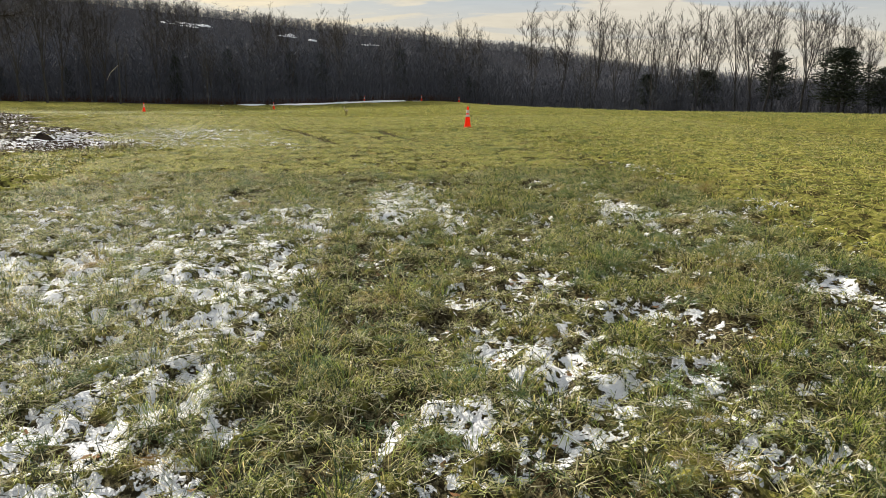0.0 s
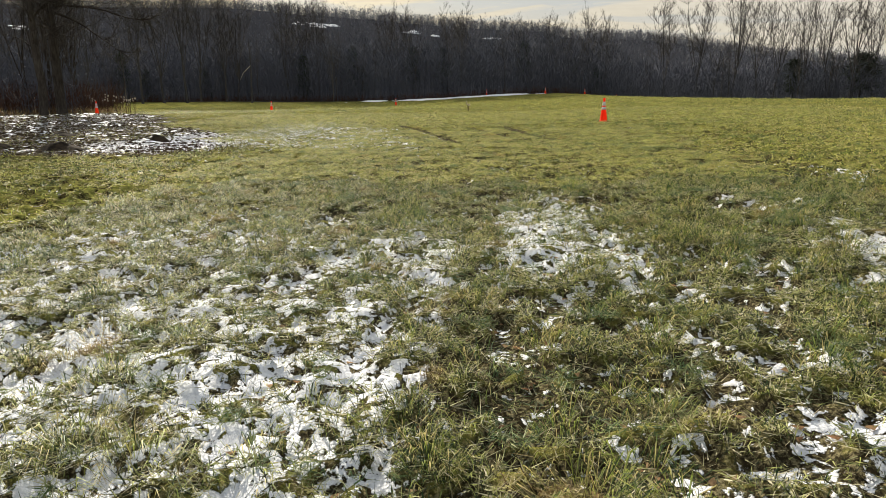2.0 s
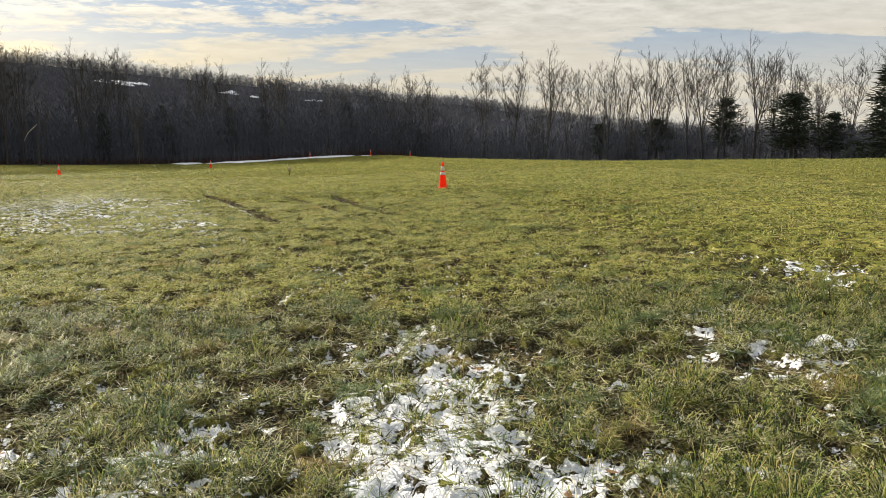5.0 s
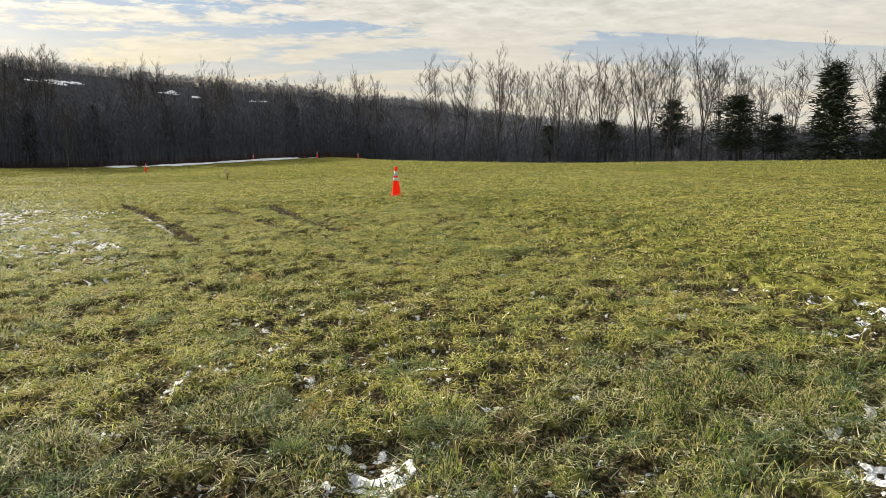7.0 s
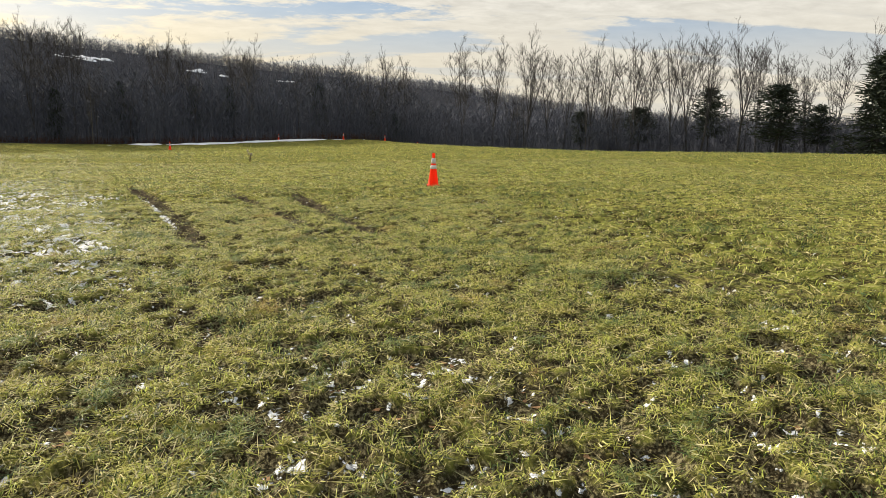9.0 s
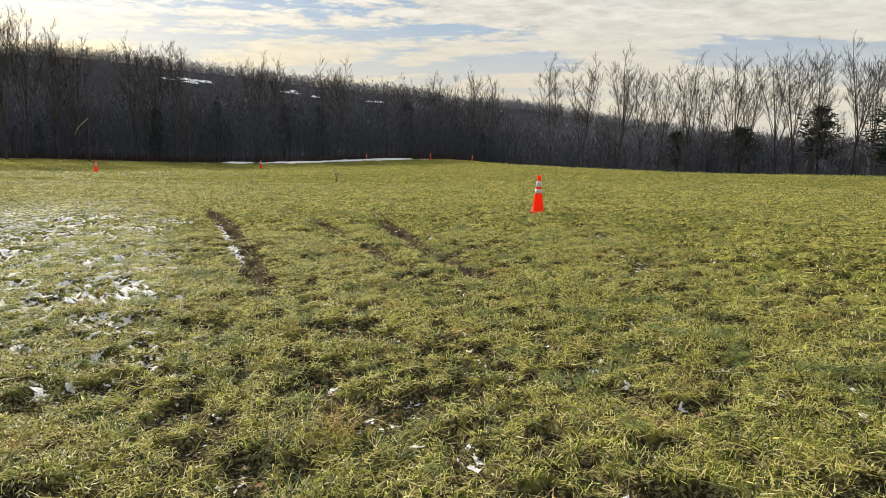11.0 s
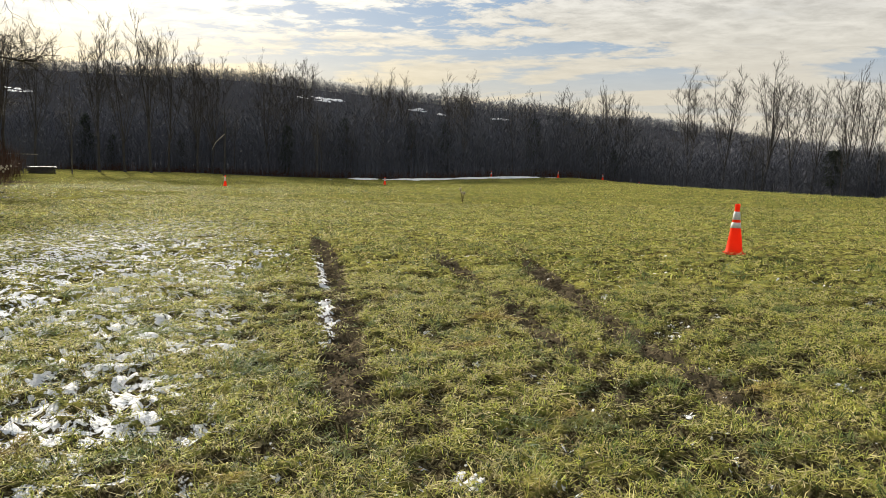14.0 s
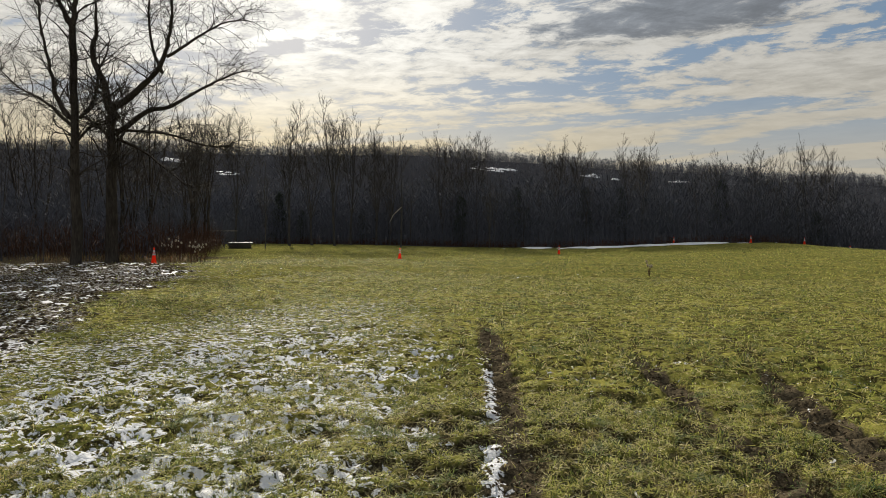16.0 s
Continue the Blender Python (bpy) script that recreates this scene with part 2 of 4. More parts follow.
def ease(v, lo, hi):
    u = np.clip((np.asarray(v, float) - lo) / (hi - lo), 0, 1)
    return u * u * (3 - 2 * u)


def bell(x, y, cx, cy, sx, sy):
    return np.exp(-((x - cx) / sx) ** 2 - ((y - cy) / sy) ** 2)


def wood_edge(x):
    """How far ahead the woods begin at a given x."""
    return 112 + 14 * ease(x, -25, 20) + 4 * np.sin(np.asarray(x) * 0.06) - 40 * ease(x, 55, 110) - 22 * ease(-np.asarray(x), 45, 100)


def relief(x, y):
    """The lie of the land, without the small lumps."""
    x, y = np.asarray(x, float), np.asarray(y, float)
    z = 0.11 * np.tanh(x / 3.5)
    z = z + 0.75 * bell(x, y, -14, 122, 30, 16) - 0.75 * bell(x, y, -30, 92, 26, 30) + 0.22 * bell(x, y, -30, 43, 9, 9)
    crest = 62 + 48 * ease(-x, -22, 2)
    z = z - 2.6 * ease(y + 0.35 * np.maximum(x - 25, 0) - crest, 0, 45) * ease(x, -14, 8)
    r, a = np.hypot(x, y), np.degrees(np.arctan2(-x, np.maximum(y, 1e-3)))
    top = np.interp(a, [-90, -40, -25, -15, -6, 8, 25, 45, 90], [-6, 0.0, 8, 17, 27, 34, 45, 44, 34])
    z = z + ease(r, 175, 430) * top * np.where(y > 0, 1.0, 0.0) + 3.0 * ease(r, 200, 420) * (fbm(x, y, 0.012, 3, 3) - 0.5)
    return z


def rut_mid(y, k):
    """x of one of the three wheel ruts at y."""
    d = np.clip(y - 21, -4, 16)
    return (-2.9 - 0.33 * d - 0.0049 * d * d, -0.95 - 0.31 * d - 0.0045 * d * d, -0.20 - 0.33 * d + 0.0085 * d * d)[k]


def ruts(x, y):
    m = 0
    for k, wide, y0, y1 in ((0, 0.26, 19.5, 34.5), (1, 0.21, 20.5, 32.5), (2, 0.25, 20.2, 31.5)):
        worn = (0.66, 0.50, 0.72)[k] + 0.28 * ease(vnoise(y * 1.0, x * 0.6, 1.6, 71 + k), 0.25, 0.55)
        m = np.maximum(m, worn * np.exp(-np.abs((x - rut_mid(y, k)) / wide) ** 2.6) * ease(y, y0, y0 + 3.5) * ease(-y, -y1, 4.5 - y1))
    return m


def snow_cover(x, y):
    """How much snow is left, 0 to 1."""
    x, y = np.asarray(x, float), np.asarray(y, float)
    s = (0.55 + 0.10 * ease(y, 3.2, 6.5) - 0.08 * ease(y, 6.8, 8.0)) * ease(-x, 0.55, 1.2) * ease(x, -7.5, -4.5) * ease(y, 0, 2) * ease(-y, -12.6, -8.8)
    s = s + 0.40 * bell(x, y, 0.8, 3.6, 1.3, 1.8) + 0.34 * bell(x, y, 1.6, 7.5, 2.4, 3.4) * ease(x, -0.4, 0.3)
    s = s - 0.45 * np.exp(-((x + 0.62 + 0.075 * (y - 2.5) - 0.05 * np.maximum(7 - y, 0) * (y < 7) * 0.3) / 0.24) ** 2) * ease(-y, -14, -10)
    s = np.maximum(s, 0)
    for cx, cy, sx, sy, amount in ((-0.50, 9.6, 0.60, 2.4, 0.92), (2.3, 9.0, 0.40, 1.2, 0.70), (3.2, 8.1, 0.45, 0.5, 0.5), (4.5, 9.1, 0.5, 0.5, 0.5), (3.1, 5.5, 0.34, 1.1, 0.55), (1.3, 2.7, 0.20, 0.25, 0.4),
                                   (0.7, 3.6, 0.35, 0.35, 0.35), (0.05, 2.95, 0.4, 0.2, 0.35), (-0.23, 2.5, 0.22, 0.25, 0.4), (2.05, 11.4, 0.5, 0.9, 0.52), (0.16, 8.6, 0.22, 0.6, 0.45), (-1.4, 8.3, 0.16, 0.6, 0.35),
                                   (4.2, 13.8, 0.9, 0.9, 0.45), (-1.6, 14.2, 0.8, 0.5, 0.24), (-0.1, 13.8, 0.3, 0.3, 0.30), (2.2, 14.6, 0.4, 0.3, 0.30), (-0.5, 15.7, 0.3, 0.3, 0.18), (1.4, 13.6, 0.3, 0.3, 0.2),
                                   (-4.0, 19.2, 1.0, 0.8, 0.26), (-1.8, 21.3, 0.4, 0.5, 0.1), (-19, 44, 7, 7, 0.34), (-12, 33, 4.5, 4.5, 0.30), (-11.2, 21.5, 1.2, 2.0, 0.3)):
        s = s + amount * bell(x, y, cx, cy, sx, sy)
    side = ease(rut_mid(y, 0) - x, 0.15, 1.6) * ease(x, -15.5, -11.5) * ease(y, 18.2, 21.5) * (0.55 * ease(-y, -34, -26) + 0.45 * ease(-y, -46, -30))
    s = s + 0.52 * side + 0.04 * (y > 12) * ease(-np.abs(x + 2), -7, -4) * ease(-y, -34, -30)
    s = s + 0.42 * brown_patch(x, y) * ease(-y, -50, -44)
    s = s + 1.0 * np.exp(-((x - rut_mid(y, 0) + 0.15) / 0.085) ** 2) * ease(y, 22.8, 24.4) * ease(-y, -30.5, -28) * ease(vnoise(y, x * 0, 1.3, 8), 0.12, 0.4)
    return np.clip(s - 0.5 * ruts(x, y) * (x > rut_mid(y, 0) - 0.05), 0, 0.95)


def brown_patch(x, y):
    """The bare strip with dug earth before the thicket on the left."""
    edge = np.interp(y, [18, 20, 27, 31, 37, 42, 48, 60], [-9.5, -9.8, -12.5, -16.5, -20, -24, -30.5, -38])
    return ease(edge - x + 2.2 * (fbm(x, y, 0.7, 2, 66) - 0.5), -0.6, 1.2) * ease(y, 17.2, 19.2) * ease(-y, -75, -55)


def clump(x, y):
    """Where the turf stands in clumps (1) and where it is worn thin between them (0)."""
    return ease(0.76 * fbm(x, y, 8.0, 2, 14) + 0.24 * vnoise(x, y, 1.8, 19) + 0.05 * ease(y, 11, 15), 0.40, 0.58)


def fine_zone(x, y):
    """The stretch along the walk whose ground is modelled closely."""
    return ease(x, -11.5, -9.5) * ease(-x, -5.2, -4.2) * ease(-y, -32, -30)


def snow_patch(x, y):
    """Snow that lies (1) or has melted (0): it stays longest in the hollows between the clumps."""
    n = 0.20 * fbm(x, y, 1.7, 2, 30) + 0.45 * vnoise(x * 0.9, y * 1.05, 7.5, 40) + 0.35 * vnoise(x, y, 13.0, 47) - 0.5 - 0.22 * (clump(x, y) - 0.5)
    return np.clip(0.5 + (0.80 * n * fine_zone(x, y) * (1 - 0.8 * ruts(x, y)) + 0.66 * (snow_cover(x, y) - 0.66 + 0.13 * fine_zone(x, y))) / 0.24, -1.5, 1)


def lumps(x, y):
    near = ease(-np.abs(x + 2.2), -9.5, -6.5) * ease(-y, -34, -29)
    return 0.08 * (fbm(x, y, 1.0, 2, 9) - 0.5) * (0.3 + 0.7 * near) + 0.08 * near * (clump(x, y) - 0.6)


def ground_z(x, y):
    return relief(x, y) + lumps(x, y) - (0.05 + 0.05 * vnoise(x, y, 9.0, 61)) * ruts(x, y) + 0.16 * brown_patch(x, y) * (fbm(x, y, 0.8, 3, 21) - 0.35) + 0.020 * np.maximum(snow_patch(x, y), 0) * fine_zone(x, y)


def from_arrays(name, verts, faces, mat, smooth=False):
    """A mesh object from numpy arrays: verts (n, 3), faces (m, 3) or (m, 4)."""
    me = bpy.data.meshes.new(name)
    verts, faces = np.asarray(verts, np.float32), np.asarray(faces, np.int32)
    k = faces.shape[1]
    me.vertices.add(len(verts))
    me.vertices.foreach_set("co", verts.ravel())
    me.loops.add(faces.size)
    me.loops.foreach_set("vertex_index", faces.ravel())
    me.polygons.add(len(faces))
    me.polygons.foreach_set("loop_start", np.arange(0, faces.size, k, dtype=np.int32))
    if smooth:
        me.polygons.foreach_set("use_smooth", np.ones(len(faces), bool))
    me.update(calc_edges=True)
    me.materials.append(mat)
    return me


def part(name, me, parent, label=""):
    ob = new(name, me)
    ob.parent = parent
    return tagged(ob, label) if label else ob


def spread(lo, hi, fine_lo, fine_hi, step, grow=1.12, most=12.0, reach=470):
    """Coordinates that are close together in one stretch and wider outside."""
    mid = list(np.arange(fine_lo, fine_hi, step))
    for end, sign in ((hi, 1), (lo, -1)):
        v, s, out = (mid[-1] if sign > 0 else mid[0]), step, []
        while (end - v) * sign > 0:
            s = min(s * grow, most) if abs(v) < reach else s * 1.3
            v += sign * s
            out.append(v)
        mid = mid + out if sign > 0 else out[::-1] + mid
    return np.array(mid)


def grid(xs, ys, zfun):
    x, y = np.meshgrid(xs, ys)
    verts = np.stack([x.ravel(), y.ravel(), zfun(x, y).ravel()], 1)
    nx, ny = len(xs), len(ys)
    i = (np.arange(ny - 1)[:, None] * nx + np.arange(nx - 1)[None, :]).ravel()
    return verts, np.stack([i, i + 1, i + nx + 1, i + nx], 1)


# ---- ground ----
gx, gy = spread(-2600, 2600, -9.6, 4.4, 0.065, 1.18), spread(-600, 2600, 1.5, 30.0, 0.07, 1.10)
gv, gf = grid(gx, gy, ground_z)
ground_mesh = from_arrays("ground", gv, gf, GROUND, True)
for key, vals in (("snow", snow_patch(gv[:, 0], gv[:, 1])),
                  ("bare", np.clip(1.15 * ruts(gv[:, 0], gv[:, 1]) + 0.95 * brown_patch(gv[:, 0], gv[:, 1]) + 0.35 * bell(gv[:, 0], gv[:, 1], 1.8, 4.3, 0.7, 1.6) + 0.3 * np.exp(-((gv[:, 0] + 0.65) / 0.28) ** 2) * ease(-gv[:, 1], -20, -6), 0, 1)),
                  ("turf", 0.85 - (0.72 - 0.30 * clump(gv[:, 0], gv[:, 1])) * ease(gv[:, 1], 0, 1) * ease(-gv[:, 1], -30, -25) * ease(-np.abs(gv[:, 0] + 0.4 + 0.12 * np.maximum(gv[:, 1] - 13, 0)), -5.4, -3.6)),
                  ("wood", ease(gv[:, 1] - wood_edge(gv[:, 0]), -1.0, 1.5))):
    at = ground_mesh.attributes.new(key, "FLOAT", "POINT")
    at.data.foreach_set("value", vals.astype(np.float32))
ground = tagged(new("ground", ground_mesh), "rough winter pasture with short grass and thin snow", "ground", kind="structure")


def snow_sheet(name, xs, ys, amount, label):
    """The snow that lies between the grass: a lumpy skin that dips under the ground where it has melted."""
    def rise(x, y):
        n = 0.22 * fbm(x, y, 1.7, 2, 30) + 0.40 * vnoise(x * 0.85, y * 1.1, 4.6, 40) + 0.38 * vnoise(x * 0.9, y * 1.05, 8.5, 47)
        return n - 0.5 - 0.35 * (0.80 - 0.40 * brown_patch(x, y)) - 0.07 * (clump(x, y) - 0.5)
    x, y = np.meshgrid(xs, ys)
    h = rise(x, y)
    z = ground_z(x, y) + np.where(h > 0, 0.01 + amount * np.tanh(h / 0.10) * (0.6 + 0.8 * vnoise(x, y, 17.0, 52)), 0.10 * h)
    verts = np.stack([x.ravel(), y.ravel(), z.ravel()], 1)
    nx = len(xs)
    i = (np.arange(len(ys) - 1)[:, None] * nx + np.arange(nx - 1)[None, :]).ravel()
    f = np.stack([i, i + 1, i + nx + 1, i + nx], 1)
    f = f[h.ravel()[f].mean(1) > 0]
    used, f = np.unique(f, return_inverse=True)
    return tagged(new(name, from_arrays(name, verts[used], f.reshape(-1, 4), SNOW, True)), label, "snow", kind="stuff")


snow_sheet("snow", np.arange(-40, -9, 0.08), np.arange(15, 50, 0.09), 0.014, "patchy snow over dug earth before the brush")


# ---- grass ----
def blades(x, y, length, width, lean_to, lean, z0=None):
    """Bent blades, two faces each. Arrays of equal length; lean 0 is upright, 1 lies over."""
    n = len(x)
    z = ground_z(x, y) if z0 is None else z0
    dx, dy = np.cos(lean_to), np.sin(lean_to)
    side = lean_to + np.pi / 2 + RNG.uniform(-0.6, 0.6, n)
    sx, sy = np.cos(side) * width / 2, np.sin(side) * width / 2
    mz, mr = length * 0.6 * np.cos(lean * 0.7), length * 0.6 * np.sin(lean * 0.7)
    tz, tr = mz + length * 0.4 * np.cos(lean * 1.9), mr + length * 0.4 * np.sin(lean * 1.9)
    v = np.empty((n, 4, 3), np.float32)
    v[:, 0] = np.stack([x, y, z - 0.01], 1)
    v[:, 1] = np.stack([x + dx * mr + sx, y + dy * mr + sy, z + mz], 1)
    v[:, 2] = np.stack([x + dx * mr - sx, y + dy * mr - sy, z + mz], 1)
    v[:, 3] = np.stack([x + dx * tr, y + dy * tr, z + np.maximum(tz, 0.004)], 1)
    base = (np.arange(n) * 4)[:, None]
    f = np.concatenate([base + np.array([[0, 1, 2]]), base + np.array([[2, 1, 3]])])
    return v.reshape(-1, 3), f


def kept(x, y, bare_too=True):
    """Where grass stands: thinner in snow and in the ruts."""
    p = (1 - 0.72 * ease(snow_patch(x, y), 0.3, 0.9)) * (1 - 0.2 * ease(snow_cover(x, y), 0.2, 0.85))
    if bare_too:
        p = p * (1 - 0.90 * ease(ruts(x, y), 0.15, 0.8)) * (1 - 0.8 * brown_patch(x, y)) * (1 - 0.5 * bell(x, y, 1.8, 4.3, 0.6, 1.5))
    return RNG.random(len(x)) < p * (0.09 + 0.91 * clump(x, y)) * (0.65 + fbm(x, y, 0.5, 2, 50))


def stretch(x, y):
    """1: the snowy stretch where the walk starts, its blades tinted for shade; 2: the yellower one after it; 0: the
    open pasture. Their edges wander.
    """
    u, v = x + 2.4 * (fbm(x, y, 0.9, 3, 88) - 0.5), y + 3.6 * (fbm(x, y, 0.8, 3, 93) - 0.5)
    snowy = (v < 13.4) & (u > -6.2) & (u < 3.8)
    return np.where(snowy, 1, np.where((v >= 13.4) & (v < 27) & (np.abs(u + 2.6) < 5.0), 2, 0))


def sward(name, count, x0, x1, y0, y1, size, width, label, where, mat=None):
    x, y = RNG.uniform(x0, x1, count), RNG.uniform(y0, y1, count)
    k = kept(x, y) & (stretch(x, y) == where)
    x, y = x[k], y[k]
    n = len(x)
    v, f = blades(x, y, size * RNG.uniform(0.5, 1.4, n) * (0.55 + 0.6 * clump(x, y)), width * RNG.uniform(0.7, 1.3, n), RNG.uniform(0, 2 * np.pi, n), RNG.uniform(0.6, 1.6, n))
    return tagged(new(name, from_arrays(name, v, f, mat or GRASS)), label, "grass", kind="stuff")


def mat_grass(name, count, x0, x1, y0, y1, size, width, label, where, mat=None):
    """Dead and bent blades that lie criss-cross on the ground, one sliver each."""
    x, y = RNG.uniform(x0, x1, count), RNG.uniform(y0, y1, count)
    k = kept(x, y) & (stretch(x, y) == where)
    x, y = x[k], y[k]
    n = len(x)
    a, long, wide = RNG.uniform(0, 2 * np.pi, n), size * RNG.uniform(0.5, 1.4, n), width * RNG.uniform(0.6, 1.3, n)
    z = ground_z(x, y) + RNG.uniform(0.0, 0.028, n)
    rise = RNG.uniform(-0.15, 0.55, n) * long
    tilt = RNG.uniform(-0.5, 0.5, n) * wide
    sx, sy = -np.sin(a) * wide / 2, np.cos(a) * wide / 2
    v = np.stack([np.stack([x - sx, y - sy, z - tilt], 1), np.stack([x + sx, y + sy, z + tilt], 1), np.stack([x + np.cos(a) * long, y + np.sin(a) * long, z + rise], 1)], 1)
    return tagged(new(name, from_arrays(name, v.reshape(-1, 3), np.arange(3 * n).reshape(-1, 3), mat or THATCH)), label, "grass", kind="stuff")


def tufts(name, count, x0, x1, y0, y1, per, radius, tall, width, label, extra=()):
    cx, cy = RNG.uniform(x0, x1, count), RNG.uniform(y0, y1, count)
    k = kept(cx, cy) & ~((width > 0.012) & (stretch(cx, cy) > 0)) & (np.abs(cx) < 8 + 0.75 * cy)
    cx, cy = cx[k], cy[k]
    big = RNG.uniform(0.45, 1.25, len(cx))
    for ex, ey, eb in extra:
        cx, cy, big = np.append(cx, ex), np.append(cy, ey), np.append(big, eb)
    i = np.repeat(np.arange(len(cx)), per)
    n = len(i)
    a, r = RNG.uniform(0, 2 * np.pi, n), np.sqrt(RNG.random(n))
    x, y = cx[i] + np.cos(a) * r * radius * big[i], cy[i] + np.sin(a) * r * radius * big[i]
    hump = 0.085 * big[i] * (1 - r * r) * tall / 0.16
    v, f = blades(x, y, tall * big[i] * RNG.uniform(0.6, 1.2, n), width * RNG.uniform(0.7, 1.3, n), a + RNG.normal(0, 0.5, n), np.clip(0.75 + 0.8 * r + RNG.normal(0, 0.25, n), 0.25, 1.75), ground_z(x, y) + hump)
    return tagged(new(name, from_arrays(name, v, f, TUFT)), label, "grass", kind="stuff")


sward("grass", 320000, -7.2, 4.8, 1.6, 15, 0.070, 0.0048, "short green and straw-coloured winter grass", 1, SHADE_TINTED)
sward("grass", 260000, -8.7, 3.4, 12, 28.5, 0.062, 0.0056, "short green and straw-coloured winter grass", 2)
sward("grass", 130000, -18, 13, 6, 45, 0.070, 0.011, "short olive winter grass on the pasture", 0)
sward("grass", 70000, -50, 45, 32, 105, 0.09, 0.028, "short olive winter grass across the field", 0)
mat_grass("matted_grass", 610000, -7.2, 4.8, 1.6, 15, 0.080, 0.0052, "matted bent grass blades, green and straw-coloured", 1, SHADE_TINTED_THATCH)
mat_grass("matted_grass", 520000, -8.8, 3.4, 12, 28.5, 0.075, 0.0062, "matted bent grass blades, green and straw-coloured", 2)
mat_grass("matted_grass", 260000, -20, 15, 6, 48, 0.10, 0.012, "matted bent grass on the pasture", 0)
tufts("grass_tufts", 1250, -6.4, 4.6, 1.8, 13, 110, 0.13, 0.170, 0.0040, "arching green grass tussocks in thin snow",
      ((2.14, 3.64, 1.7), (1.06, 5.07, 1.1), (0.54, 2.76, 1.2), (2.09, 5.32, 1.3), (-0.9, 2.5, 1.1), (-1.6, 3.9, 1.0), (0.45, 8.95, 1.4), (0.2, 9.6, 1.0), (-2.3, 8.6, 1.3), (-1.9, 7.8, 1.3), (1.4, 8.0, 1.3), (-2.0, 10.3, 1.0)))
tufts("grass_tufts", 1500, -10, 6, 13, 32, 60, 0.12, 0.105, 0.0055, "low green grass tussocks")
tufts("grass_tufts", 9500, -34, 36, 9, 64, 20, 0.13, 0.115, 0.013, "dark grass tussocks dotting the pasture")
tufts("grass_tufts", 2600, -45, 45, 50, 105, 12, 0.20, 0.13, 0.030, "dark grass tussocks dotting the far field")

# clods of churned mud in the wheel ruts
n_clod = 3800
cy0 = RNG.uniform(17.5, 33, n_clod)
which = RNG.integers(0, 3, n_clod)
cx0 = np.choose(which, [rut_mid(cy0, 0), rut_mid(cy0, 1), rut_mid(cy0, 2)]) + RNG.normal(0, 0.11, n_clod)
size = RNG.uniform(0.006, 0.02, n_clod)
octa = np.array([(1, 0, 0), (0, 1, 0), (-1, 0, 0), (0, -1, 0), (0, 0, 0.8), (0, 0, -0.8)], float)
cv = octa[None] * size[:, None, None] * RNG.uniform(0.55, 1.35, (n_clod, 6, 3))
turn = RNG.uniform(0, 6.28, n_clod)
cv = np.stack([cv[:, :, 0] * np.cos(turn)[:, None] - cv[:, :, 1] * np.sin(turn)[:, None], cv[:, :, 0] * np.sin(turn)[:, None] + cv[:, :, 1] * np.cos(turn)[:, None], cv[:, :, 2]], 2)
cv = cv + np.stack([cx0, cy0, ground_z(cx0, cy0) + 0.25 * size], 1)[:, None, :]
octa_f = np.array([(0, 1, 4), (1, 2, 4), (2, 3, 4), (3, 0, 4), (1, 0, 5), (2, 1, 5), (3, 2, 5), (0, 3, 5)])
tagged(new("mud_clods", from_arrays("mud_clods", cv.reshape(-1, 3), (octa_f[None] + (np.arange(n_clod) * 6)[:, None, None]).reshape(-1, 3), MUD)), "dark clods of churned mud in wheel ruts", "mud", kind="stuff")

# rough dug earth before the brush
def clods(name, x, y, size, mat, label):
    n = len(x)
    v = octa[None] * size[:, None, None] * RNG.uniform(0.5, 1.4, (n, 6, 3)) * np.array((1, 1, 0.6))
    v = v + np.stack([x, y, ground_z(x, y) + 0.15 * size], 1)[:, None, :]
    return tagged(new(name, from_arrays(name, v.reshape(-1, 3), (octa_f[None] + (np.arange(n) * 6)[:, None, None]).reshape(-1, 3), mat)), label, "earth", kind="stuff")


ex0, ey0 = RNG.uniform(-34, -9, 12000), 17.5 + 30 * RNG.random(12000) ** 1.2
k = RNG.random(12000) < brown_patch(ex0, ey0)
clods("earth_clods", ex0[k], ey0[k], RNG.uniform(0.02, 0.085, int(k.sum())), MUD, "dark broken earth and leaf mould with snow")


def earth_mound(x, y, wide, deep, tall):
    """A heap of dark dug soil."""
    xs, ys = np.linspace(-wide, wide, 34), np.linspace(-deep, deep, 26)
    v, f = grid(xs, ys, lambda a, b: -0.06 + tall * np.exp(-(a / wide * 1.9) ** 2 - (b / deep * 1.9) ** 2) * (0.6 + 0.8 * fbm(a + x, b + y, 3.0, 3, 90)) + 0.16 * (fbm(a + x, b + y, 5.0, 3, 95) - 0.5) * np.exp(-(a / wide * 1.5) ** 2 - (b / deep * 1.5) ** 2))
    ob = new("earth_mound", from_arrays("earth_mound", v, f, MOULD, True))
    ob.location = (x, y, float(ground_z(x, y)))
    return tagged(ob, "low heap of dark dug earth at the pasture's edge", "earth mound", "heaps of dug earth")


for mound in ((-13.8, 19.8, 1.2, 0.7, 0.26), (-13.0, 23.2, 0.55, 0.45, 0.24), (-16.8, 20.6, 1.2, 0.8, 0.26), (-18.5, 26.0, 1.2, 0.8, 0.2)):
    earth_mound(*mound)

